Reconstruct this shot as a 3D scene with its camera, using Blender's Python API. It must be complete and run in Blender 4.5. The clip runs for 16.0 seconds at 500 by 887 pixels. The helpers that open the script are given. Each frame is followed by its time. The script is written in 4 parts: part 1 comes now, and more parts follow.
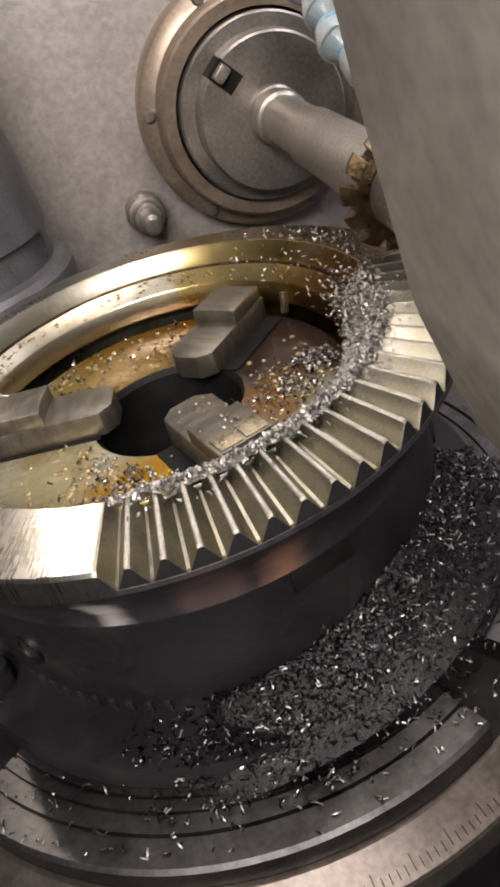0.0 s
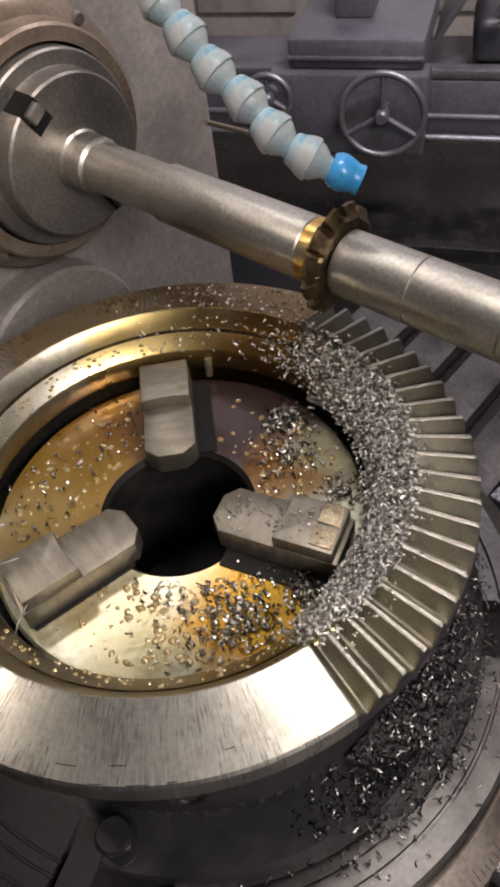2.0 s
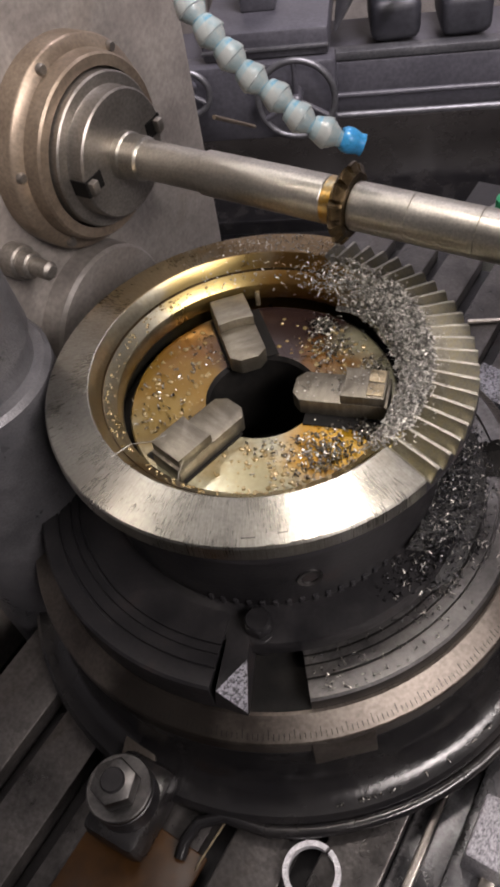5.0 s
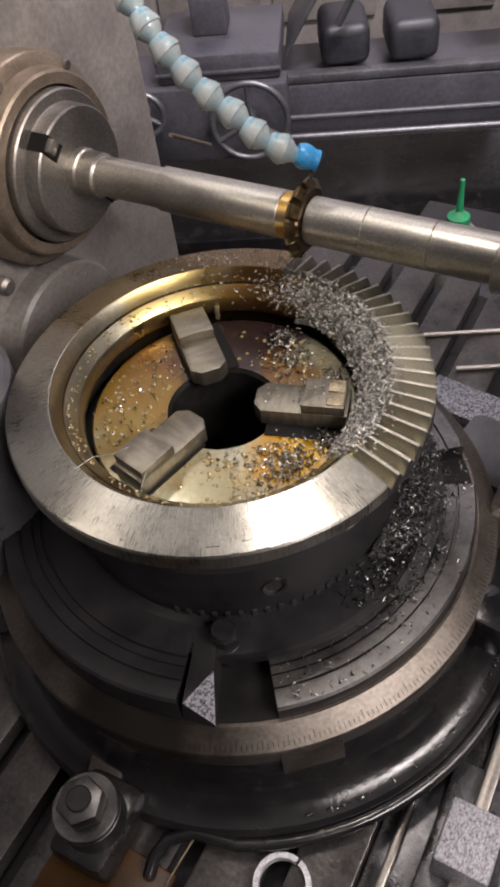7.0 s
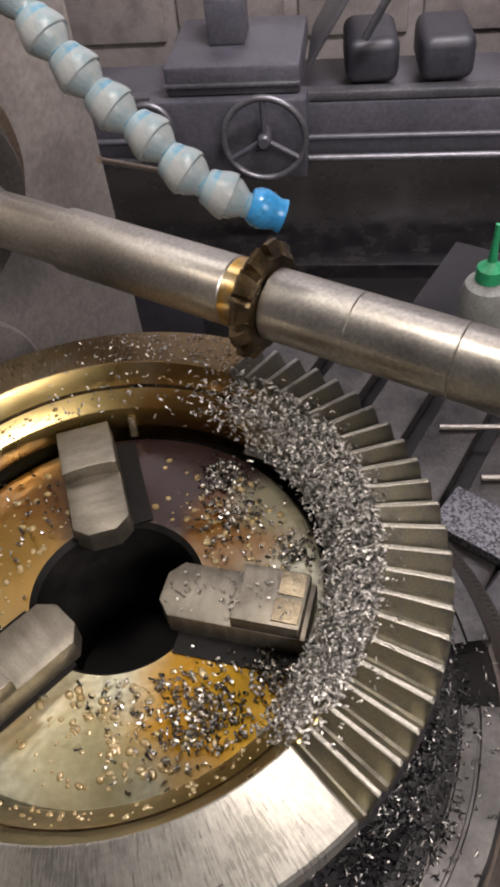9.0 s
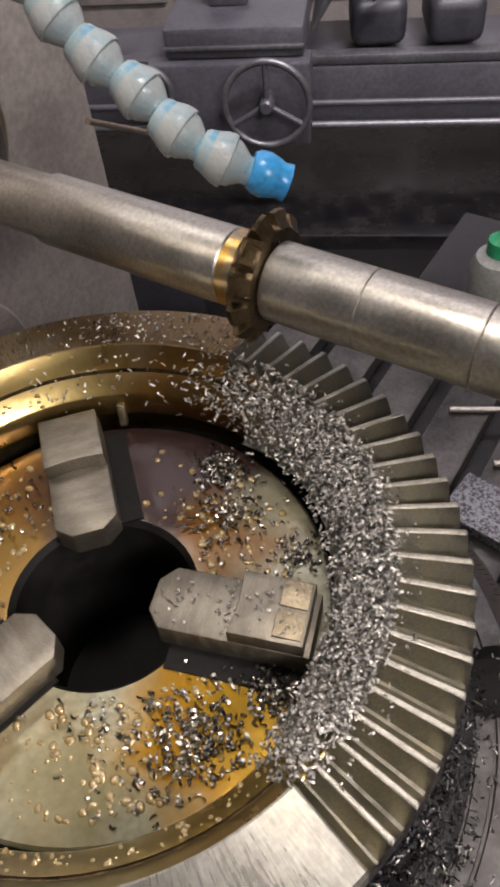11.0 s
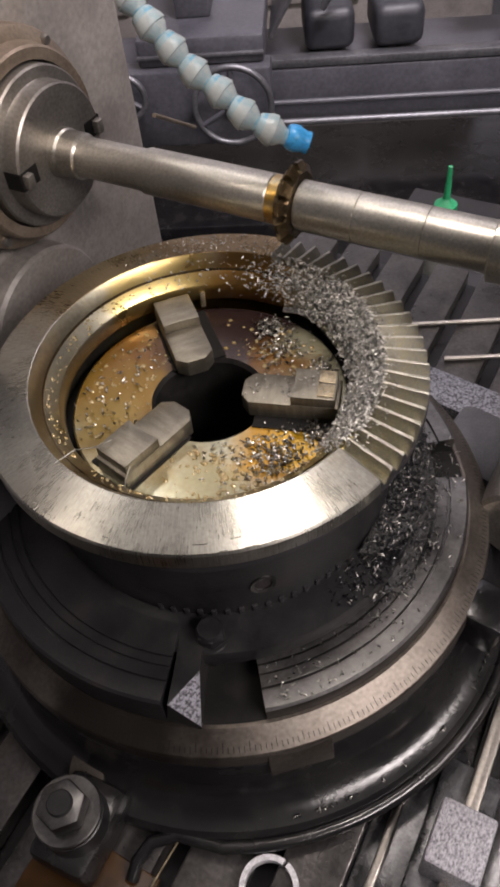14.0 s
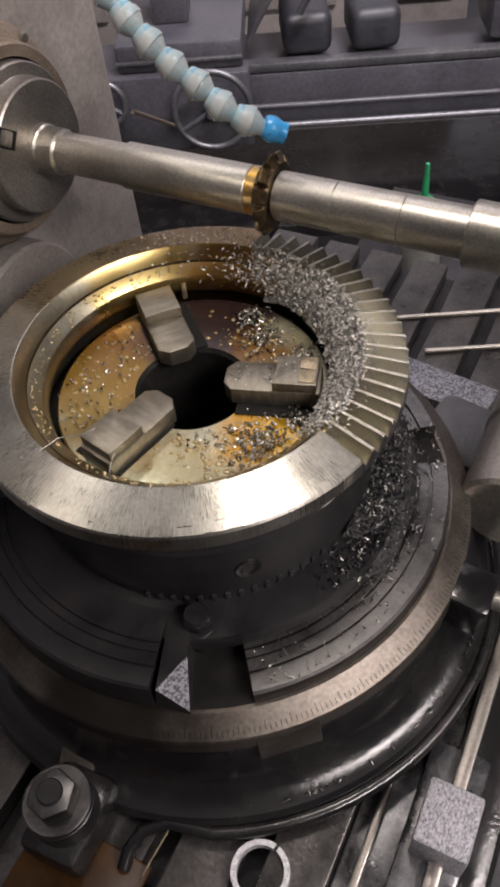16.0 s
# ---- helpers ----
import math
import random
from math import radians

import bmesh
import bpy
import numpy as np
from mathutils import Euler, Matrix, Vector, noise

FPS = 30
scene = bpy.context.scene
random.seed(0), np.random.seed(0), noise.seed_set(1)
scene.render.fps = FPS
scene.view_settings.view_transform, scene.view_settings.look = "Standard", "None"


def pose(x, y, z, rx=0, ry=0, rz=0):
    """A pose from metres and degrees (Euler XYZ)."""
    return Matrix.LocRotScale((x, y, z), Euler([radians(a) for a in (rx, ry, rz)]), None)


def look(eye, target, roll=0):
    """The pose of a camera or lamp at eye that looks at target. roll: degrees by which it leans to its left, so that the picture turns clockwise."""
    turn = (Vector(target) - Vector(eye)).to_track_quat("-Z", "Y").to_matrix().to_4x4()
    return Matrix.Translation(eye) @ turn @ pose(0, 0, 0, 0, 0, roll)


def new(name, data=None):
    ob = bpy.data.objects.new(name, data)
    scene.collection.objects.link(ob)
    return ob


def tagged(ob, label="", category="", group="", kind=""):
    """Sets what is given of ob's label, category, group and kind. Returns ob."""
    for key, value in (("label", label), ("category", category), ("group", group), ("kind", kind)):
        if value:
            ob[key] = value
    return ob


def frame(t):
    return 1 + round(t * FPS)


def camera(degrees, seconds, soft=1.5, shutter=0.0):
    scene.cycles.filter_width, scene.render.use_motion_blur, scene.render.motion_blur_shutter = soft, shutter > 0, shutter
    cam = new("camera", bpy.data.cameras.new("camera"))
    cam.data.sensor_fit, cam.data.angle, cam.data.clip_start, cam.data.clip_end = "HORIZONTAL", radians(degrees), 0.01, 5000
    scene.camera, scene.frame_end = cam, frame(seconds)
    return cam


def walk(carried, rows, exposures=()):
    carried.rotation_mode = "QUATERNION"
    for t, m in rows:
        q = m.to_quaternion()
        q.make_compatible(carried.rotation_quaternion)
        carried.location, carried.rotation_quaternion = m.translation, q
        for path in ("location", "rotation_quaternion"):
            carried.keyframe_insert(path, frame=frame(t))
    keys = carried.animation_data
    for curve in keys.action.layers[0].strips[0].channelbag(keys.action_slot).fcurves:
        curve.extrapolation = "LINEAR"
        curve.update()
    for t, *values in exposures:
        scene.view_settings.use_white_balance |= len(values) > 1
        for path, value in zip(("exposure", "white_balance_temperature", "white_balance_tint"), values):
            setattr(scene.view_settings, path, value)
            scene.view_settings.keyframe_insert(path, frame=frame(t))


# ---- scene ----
cam = camera(36.04, 16.0, soft=3.4)
PATH = [
    (0, (0.2555, -0.2773, 0.1860), (0.0092, 0.0504, -0.1000), -17.60),
    (0.5, (0.1931, -0.2717, 0.2292), (0.0276, 0.0709, -0.0952), -15.87),
    (1, (0.1079, -0.2605, 0.2641), (0.0343, 0.0771, -0.0972), -14.01),
    (1.5, (0.0577, -0.2609, 0.2974), (0.0364, 0.0738, -0.0734), -11.26),
    (2, (0.0400, -0.2661, 0.3097), (0.0472, 0.0656, -0.0643), -8.79),
    (2.5, (0.0210, -0.2720, 0.3235), (0.0417, 0.0524, -0.0564), -7.14),
    (3, (0.0228, -0.2975, 0.3360), (0.0414, 0.0214, -0.0487), -6.98),
    (3.5, (0.0382, -0.3509, 0.3482), (0.0367, -0.0281, -0.0337), -9.70),
    (4, (0.0068, -0.3817, 0.3711), (0.0074, -0.0543, -0.0068), -12.21),
    (4.2, (-0.0178, -0.3885, 0.3846), (-0.0091, -0.0653, 0.0032), -12.68),
    (6.3, (-0.0926, -0.4241, 0.4065), (-0.0173, -0.1021, 0.0315), -8.77),
    (6.5, (-0.0878, -0.4233, 0.4044), (-0.0128, -0.1007, 0.0298), -8.88),
    (7, (-0.0794, -0.4163, 0.4003), (-0.0052, -0.0953, 0.0242), -8.71),
    (7.5, (-0.0661, -0.3847, 0.3870), (0.0132, -0.0661, 0.0099), -7.48),
    (8, (-0.0201, -0.3244, 0.3574), (0.0567, -0.0059, -0.0203), -6.91),
    (8.5, (0.0171, -0.2670, 0.3220), (0.0912, 0.0553, -0.0530), -6.40),
    (8.7, (0.0254, -0.2466, 0.3094), (0.0939, 0.0839, -0.0594), -6.96),
    (10.8, (0.0411, -0.1800, 0.2720), (0.1043, 0.1327, -0.1130), -6.49),
    (11, (0.0391, -0.1913, 0.2751), (0.1015, 0.1257, -0.1066), -6.95),
    (11.5, (0.0261, -0.2294, 0.2974), (0.0931, 0.0877, -0.0833), -7.49),
    (12, (0.0160, -0.2674, 0.3111), (0.0870, 0.0516, -0.0674), -7.93),
    (12.5, (0.0023, -0.2981, 0.3291), (0.0759, 0.0177, -0.0515), -7.81),
    (13, (-0.0293, -0.3365, 0.3532), (0.0468, -0.0219, -0.0280), -7.75),
    (13.5, (-0.0649, -0.3760, 0.3730), (0.0161, -0.0635, -0.0089), -7.21),
    (14, (-0.0802, -0.4001, 0.3883), (0.0034, -0.0887, 0.0062), -7.04),
    (14.5, (-0.0939, -0.4104, 0.3863), (-0.0064, -0.0994, 0.0047), -6.89),
    (15, (-0.0849, -0.4107, 0.3853), (0.0041, -0.1010, 0.0029), -6.99),
    (15.5, (-0.0832, -0.4114, 0.3836), (0.0073, -0.1012, 0.0020), -7.09),
    (16, (-0.0838, -0.4150, 0.3832), (0.0094, -0.1037, 0.0032), -6.86),
]
walk(cam, [(t, look(eye, target, roll)) for t, eye, target, roll in PATH], exposures=[(0.0, 1.15), (0.6, 1.08), (1.5, 0.90), (3.5, 0.93), (16.0, 0.92)])

# ---- light: a dim machine shop, lamps over the mill and unseen fill lamps ----
world = bpy.data.worlds.new("shop_air")
scene.world = world
world.use_nodes = True
world.node_tree.nodes["Background"].inputs[0].default_value = (0.55, 0.6, 0.7, 1)
world.node_tree.nodes["Background"].inputs[1].default_value = 0.05


def area(name, eye, target, sx, sy, watts, colour):
    data = bpy.data.lights.new(name, "AREA")
    data.shape, data.size, data.size_y, data.energy, data.color = "RECTANGLE", sx, sy, watts, colour
    ob = new(name, data)
    ob.matrix_world = look(eye, target)
    return ob


def spot(name, eye, target, degrees, blend, radius, watts, colour):
    data = bpy.data.lights.new(name, "SPOT")
    data.spot_size, data.spot_blend, data.shadow_soft_size, data.energy, data.color = radians(degrees), blend, radius, watts, colour
    ob = new(name, data)
    ob.matrix_world = look(eye, target)
    return ob


spot("work_lamp_light", (-0.70, 0.22, 0.98), (0.09, -0.09, -0.05), 21, 0.6, 0.03, 7.0, (1.0, 0.87, 0.76))
area("machine_lamp_light", (0.15, 0.05, 0.85), (0.0, -0.02, 0.0), 0.14, 0.14, 1.75, (1.0, 0.89, 0.83))
# Unseen fill, turned away from the gear to light the lathe only.
area("fill_light_aisle", (1.2, 0.9, 1.7), (1.2, 3.2, 0.6), 1.2, 0.3, 82.0, (1.0, 0.91, 0.98))
# Unseen soft fill for the column, the arbor and the teeth.
area("fill_light_front", (0.85, -1.45, 1.35), (-0.15, 0.25, 0.05), 1.4, 0.4, 34.0, (1.0, 0.90, 0.88))
# Added fill that puts a sheen on the gear's left face.
area("fill_light_back", (-0.55, 1.15, 1.90), (-0.05, 0.05, 0.0), 1.3, 0.3, 6.0, (1.0, 0.92, 0.90))


# ---- materials ----
def material(name, stops, rough=(0.3, 0.5), metal=0.0, scale=60.0, fine=400.0, bump=0.15, spec=0.5, coat=0.0, stretch=(1, 1, 1), per_object=0.0, island=0.0, coords="Object", grain_mix=0.5):
    """A surface whose colour runs through stops (place, rgb) by coarse noise, with fine grain in gloss and relief."""
    m = bpy.data.materials.new(name)
    m.use_nodes = True
    n, l = m.node_tree.nodes, m.node_tree.links
    p = n["Principled BSDF"]
    tex = n.new("ShaderNodeTexCoord")
    mapping = n.new("ShaderNodeMapping")
    mapping.inputs["Scale"].default_value = stretch
    l.new(tex.outputs[coords], mapping.inputs[0])
    a = n.new("ShaderNodeTexNoise")
    a.inputs["Scale"].default_value, a.inputs["Detail"].default_value, a.inputs["Roughness"].default_value = scale, 6, 0.6
    b = n.new("ShaderNodeTexNoise")
    b.inputs["Scale"].default_value, b.inputs["Detail"].default_value = fine, 3
    l.new(mapping.outputs[0], a.inputs["Vector"])
    l.new(mapping.outputs[0], b.inputs["Vector"])
    ramp = n.new("ShaderNodeValToRGB")
    while len(ramp.color_ramp.elements) < len(stops):
        ramp.color_ramp.elements.new(0.5)
    for e, (place, rgb) in zip(ramp.color_ramp.elements, stops):
        e.position, e.color = place, (*rgb, 1)
    l.new(a.outputs["Fac"], ramp.inputs["Fac"])
    colour = ramp.outputs["Color"]
    mix = n.new("ShaderNodeMix")
    mix.data_type, mix.blend_type = "RGBA", "MULTIPLY"
    mix.inputs[0].default_value = grain_mix
    grain = n.new("ShaderNodeMapRange")
    grain.inputs["From Min"].default_value, grain.inputs["From Max"].default_value = 0.3, 0.7
    grain.inputs["To Min"].default_value, grain.inputs["To Max"].default_value = 0.55, 1.25
    l.new(b.outputs["Fac"], grain.inputs["Value"])
    l.new(colour, mix.inputs[6])
    l.new(grain.outputs[0], mix.inputs[7])
    colour = mix.outputs[2]
    if per_object or island:
        info = n.new("ShaderNodeNewGeometry" if island else "ShaderNodeObjectInfo")
        vary = n.new("ShaderNodeMapRange")
        amount = island or per_object
        vary.inputs["To Min"].default_value, vary.inputs["To Max"].default_value = 1 - amount, 1 + amount
        l.new(info.outputs["Random Per Island" if island else "Random"], vary.inputs["Value"])
        again = n.new("ShaderNodeMix")
        again.data_type, again.blend_type = "RGBA", "MULTIPLY"
        again.inputs[0].default_value = 1
        l.new(colour, again.inputs[6])
        l.new(vary.outputs[0], again.inputs[7])
        colour = again.outputs[2]
    l.new(colour, p.inputs["Base Color"])
    gloss = n.new("ShaderNodeMapRange")
    gloss.inputs["From Min"].default_value, gloss.inputs["From Max"].default_value = 0.3, 0.7
    gloss.inputs["To Min"].default_value, gloss.inputs["To Max"].default_value = rough
    l.new(a.outputs["Fac"], gloss.inputs["Value"])
    l.new(gloss.outputs[0], p.inputs["Roughness"])
    p.inputs["Metallic"].default_value = metal
    p.inputs["Specular IOR Level"].default_value = spec
    p.inputs["Coat Weight"].default_value = coat
    p.inputs["Coat Roughness"].default_value = 0.08
    if bump:
        relief = n.new("ShaderNodeBump")
        relief.inputs["Strength"].default_value, relief.inputs["Distance"].default_value = bump, 0.001
        l.new(b.outputs["Fac"], relief.inputs["Height"])
        l.new(relief.outputs[0], p.inputs["Normal"])
    return m


def blotched(m, blobs, gloss=None):
    """Lays soft-edged patches, stains and painted light or shade, over a material: rows of (x, y, radius, rgb,
    strength), in metres about the gear's axis.
    """
    n, l = m.node_tree.nodes, m.node_tree.links
    p = n["Principled BSDF"]
    tex = n.new("ShaderNodeTexCoord")
    warp = n.new("ShaderNodeTexNoise")
    warp.inputs["Scale"].default_value, warp.inputs["Detail"].default_value = 28, 5
    l.new(tex.outputs["Object"], warp.inputs["Vector"])
    colour = p.inputs["Base Color"].links[0].from_socket
    for x, y, radius, rgb, strength in blobs:
        d = n.new("ShaderNodeVectorMath")
        d.operation = "DISTANCE"
        flat = n.new("ShaderNodeVectorMath")
        flat.operation = "MULTIPLY"
        flat.inputs[1].default_value = (1, 1, 0)
        l.new(tex.outputs["Object"], flat.inputs[0])
        l.new(flat.outputs[0], d.inputs[0])
        d.inputs[1].default_value = (x, y, 0)
        add = n.new("ShaderNodeMath")
        add.operation, add.inputs[1].default_value = "MULTIPLY_ADD", radius * 1.6
        l.new(warp.outputs["Fac"], add.inputs[0])
        l.new(d.outputs["Value"], add.inputs[2])
        edge = n.new("ShaderNodeMapRange")
        edge.interpolation_type = "SMOOTHSTEP"
        edge.inputs["From Min"].default_value, edge.inputs["From Max"].default_value = radius * 1.3, radius * 2.0
        edge.inputs["To Min"].default_value, edge.inputs["To Max"].default_value = strength, 0.0
        l.new(add.outputs[0], edge.inputs["Value"])
        mix = n.new("ShaderNodeMix")
        mix.data_type = "RGBA"
        mix.inputs[7].default_value = (*rgb, 1)
        l.new(edge.outputs[0], mix.inputs[0])
        l.new(colour, mix.inputs[6])
        colour = mix.outputs[2]
    l.new(colour, p.inputs["Base Color"])
    return m


def turned(m, amount):
    """Fine lathe marks round z: stretches the highlights across them."""
    n, l = m.node_tree.nodes, m.node_tree.links
    t = n.new("ShaderNodeTangent")
    t.direction_type, t.axis = "RADIAL", "Z"
    l.new(t.outputs[0], n["Principled BSDF"].inputs["Tangent"])
    n["Principled BSDF"].inputs["Anisotropic"].default_value = amount
    n["Principled BSDF"].inputs["Anisotropic Rotation"].default_value = 0.25
    return m


def streaked(m, low, high):
    """Fine grinding streaks that run outwards from z, with uneven wear, in colour, gloss and relief."""
    n, l = m.node_tree.nodes, m.node_tree.links
    p = n["Principled BSDF"]
    tex, split, comb = n.new("ShaderNodeTexCoord"), n.new("ShaderNodeSeparateXYZ"), n.new("ShaderNodeCombineXYZ")
    l.new(tex.outputs["Object"], split.inputs[0])
    turn, out = n.new("ShaderNodeMath"), n.new("ShaderNodeVectorMath")
    turn.operation, out.operation = "ARCTAN2", "LENGTH"
    l.new(split.outputs[1], turn.inputs[0])
    l.new(split.outputs[0], turn.inputs[1])
    l.new(tex.outputs["Object"], out.inputs[0])
    for source, k, slot in ((turn.outputs[0], 150.0, 0), (out.outputs["Value"], 110.0, 1)):
        mul = n.new("ShaderNodeMath")
        mul.operation, mul.inputs[1].default_value = "MULTIPLY", k
        l.new(source, mul.inputs[0])
        l.new(mul.outputs[0], comb.inputs[slot])
    noise_node = n.new("ShaderNodeTexNoise")
    noise_node.inputs["Scale"].default_value, noise_node.inputs["Detail"].default_value = 1.0, 5
    l.new(comb.outputs[0], noise_node.inputs["Vector"])
    tone = n.new("ShaderNodeMapRange")
    tone.inputs["From Min"].default_value, tone.inputs["From Max"].default_value = 0.3, 0.7
    tone.inputs["To Min"].default_value, tone.inputs["To Max"].default_value = low, high
    l.new(noise_node.outputs["Fac"], tone.inputs["Value"])
    for slot in ("Base Color", "Roughness"):
        mix = n.new("ShaderNodeMix")
        mix.data_type, mix.blend_type = "RGBA", "MULTIPLY"
        mix.inputs[0].default_value = 1.0 if slot == "Base Color" else 0.6
        l.new(p.inputs[slot].links[0].from_socket, mix.inputs[6])
        l.new(tone.outputs[0], mix.inputs[7])
        l.new(mix.outputs[2], p.inputs[slot])
    return m


STEEL = material("turned_steel", [(0.3, (0.29, 0.28, 0.24)), (0.55, (0.39, 0.378, 0.335)), (0.75, (0.33, 0.308, 0.25))], (0.25, 0.34), 1.0, 22, 420, 0.03, grain_mix=0.3)
# Browns on the far side: oil, and its dark reflection put into the colour.
blotched(STEEL, [(0.06, 0.13, 0.075, (0.22, 0.13, 0.035), 0.85), (-0.05, 0.14, 0.06, (0.34, 0.24, 0.10), 0.7), (-0.13, -0.07, 0.03, (0.30, 0.28, 0.25), 0.6)])
turned(STEEL, 0.55)
streaked(STEEL, 0.82, 1.15)
# Flanks darker, lands lighter: the flanks' dark reflections are put into the colour.
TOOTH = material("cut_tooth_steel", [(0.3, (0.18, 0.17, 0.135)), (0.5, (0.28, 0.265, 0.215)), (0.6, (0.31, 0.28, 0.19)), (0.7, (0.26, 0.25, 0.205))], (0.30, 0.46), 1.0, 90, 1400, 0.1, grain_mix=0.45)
LAND = material("lightened_tooth_land", [(0.3, (0.34, 0.325, 0.27)), (0.7, (0.62, 0.60, 0.52))], (0.34, 0.5), 1.0, 260, 1600, 0.5, grain_mix=0.5)
OILED = material("oily_steel_wall", [(0.3, (0.32, 0.30, 0.23)), (0.5, (0.44, 0.42, 0.34)), (0.7, (0.37, 0.33, 0.22))], (0.24, 0.38), 1.0, 30, 300, 0.15, coat=0.12, grain_mix=0.35)
# Oil browns; the gold at the far wall paints the lamp's highlight.
blotched(OILED, [(0.00, 0.125, 0.060, (0.52, 0.39, 0.14), 0.9), (0.07, 0.10, 0.05, (0.26, 0.13, 0.02), 0.9), (-0.115, 0.02, 0.04, (0.40, 0.37, 0.27), 0.7), (-0.100, -0.072, 0.024, (0.20, 0.13, 0.06), 0.7), (0.025, -0.115, 0.05, (0.44, 0.39, 0.22), 0.8), (0.05, -0.10, 0.04, (0.46, 0.35, 0.10), 0.7)])
BLACKED = material("dark_oily_steel", [(0.3, (0.007, 0.007, 0.008)), (0.6, (0.016, 0.015, 0.016)), (0.8, (0.035, 0.025, 0.022))], (0.28, 0.5), 0.0, 25, 300, 0.2, spec=0.3)
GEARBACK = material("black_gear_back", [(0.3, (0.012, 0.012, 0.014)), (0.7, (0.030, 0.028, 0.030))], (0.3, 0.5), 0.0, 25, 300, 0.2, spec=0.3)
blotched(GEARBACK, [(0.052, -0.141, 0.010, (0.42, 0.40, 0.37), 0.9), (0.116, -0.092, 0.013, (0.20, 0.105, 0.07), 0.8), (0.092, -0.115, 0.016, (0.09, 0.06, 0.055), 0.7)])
FACE = material("oil_flooded_chuck_face", [(0.30, (0.28, 0.27, 0.17)), (0.52, (0.41, 0.40, 0.285)), (0.70, (0.36, 0.31, 0.17))], (0.12, 0.28), 0.45, 20, 260, 0.08, spec=0.4, coat=0.35)
# Oil in amber; near-black paints the arbor's reflection, bright gold the oil's highlight.
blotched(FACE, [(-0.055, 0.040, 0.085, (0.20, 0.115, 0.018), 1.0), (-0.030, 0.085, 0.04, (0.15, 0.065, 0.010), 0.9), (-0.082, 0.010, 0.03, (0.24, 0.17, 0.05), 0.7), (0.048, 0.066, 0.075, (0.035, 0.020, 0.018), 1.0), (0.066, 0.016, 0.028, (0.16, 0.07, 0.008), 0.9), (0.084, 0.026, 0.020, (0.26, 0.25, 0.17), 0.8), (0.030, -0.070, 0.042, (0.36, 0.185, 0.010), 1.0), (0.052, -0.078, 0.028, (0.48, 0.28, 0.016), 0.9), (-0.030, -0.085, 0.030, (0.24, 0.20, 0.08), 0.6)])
JAW = material("ground_jaw_steel", [(0.36, (0.165, 0.148, 0.115)), (0.5, (0.20, 0.182, 0.145)), (0.64, (0.245, 0.225, 0.182))], (0.34, 0.50), 0.85, 50, 500, 0.12, stretch=(4, 1, 1), grain_mix=0.35)
PAD = material("straw_steel_and_glint", [(0.3, (0.22, 0.18, 0.115)), (0.7, (0.46, 0.39, 0.27))], (0.4, 0.6), 1.0, 150, 600, 0.4)
CHIP = material("bright_steel_chip", [(0.3, (0.24, 0.23, 0.21)), (0.7, (0.56, 0.545, 0.50))], (0.40, 0.58), 1.0, 300, 900, 0.05, island=0.5)
WETCHIP = material("dark_wet_chip", [(0.3, (0.11, 0.10, 0.09)), (0.7, (0.38, 0.36, 0.31))], (0.2, 0.36), 1.0, 300, 900, 0.05, island=0.7, coat=0.4)
# Near-black chip: oil, with the gear's shade put into the colour.
CHIPDARK = material("oily_shaded_chip", [(0.3, (0.014, 0.014, 0.015)), (0.7, (0.065, 0.065, 0.07))], (0.25, 0.4), 1.0, 300, 900, 0.05, island=0.8)
FINES = material("packed_bright_fines", [(0.3, (0.10, 0.098, 0.09)), (0.7, (0.34, 0.33, 0.30))], (0.4, 0.6), 0.6, 700, 1800, 1.0)
BED = material("oily_shaded_fines", [(0.3, (0.008, 0.008, 0.008)), (0.7, (0.035, 0.034, 0.033))], (0.3, 0.5), 0.2, 400, 1200, 0.9)
PLATE = material("worn_table_steel", [(0.3, (0.06, 0.058, 0.058)), (0.55, (0.155, 0.15, 0.147)), (0.75, (0.10, 0.092, 0.088))], (0.32, 0.48), 1.0, 18, 350, 0.08)
SCALE = material("worn_graduated_steel", [(0.3, (0.085, 0.072, 0.062)), (0.7, (0.165, 0.146, 0.126))], (0.38, 0.52), 0.9, 16, 300, 0.1)
# Shade over the ring's left side, put in as a dark patch.
blotched(SCALE, [(-0.150, -0.160, 0.075, (0.025, 0.021, 0.018), 0.9)])
CAST = material("black_greasy_casting", [(0.3, (0.005, 0.005, 0.006)), (0.65, (0.013, 0.012, 0.012)), (0.8, (0.028, 0.022, 0.02))], (0.10, 0.36), 0.0, 14, 220, 0.3, spec=0.5)
RAW = material("bright_fractured_cast_iron", [(0.3, (0.40, 0.40, 0.42)), (0.7, (0.72, 0.71, 0.74))], (0.35, 0.55), 0.5, 200, 700, 0.9)
ARBOR = material("ground_arbor_steel", [(0.3, (0.42, 0.395, 0.34)), (0.6, (0.58, 0.555, 0.49)), (0.8, (0.52, 0.47, 0.37))], (0.30, 0.44), 0.95, 20, 500, 0.08)
HEATED = material("straw_tinted_steel", [(0.35, (0.46, 0.42, 0.32)), (0.5, (0.72, 0.42, 0.07)), (0.66, (0.50, 0.44, 0.30))], (0.26, 0.40), 0.95, 32, 400, 0.08)
CUTTER = material("used_cutter_steel", [(0.3, (0.045, 0.032, 0.018)), (0.7, (0.19, 0.135, 0.07))], (0.24, 0.42), 0.9, 90, 500, 0.4)
NOSE = material("spindle_nose_steel", [(0.3, (0.24, 0.22, 0.20)), (0.7, (0.36, 0.335, 0.30))], (0.32, 0.48), 0.85, 18, 350, 0.15)
COVER = material("brown_worn_cover_ring", [(0.3, (0.22, 0.17, 0.125)), (0.7, (0.34, 0.275, 0.21))], (0.3, 0.45), 0.6, 15, 300, 0.1)
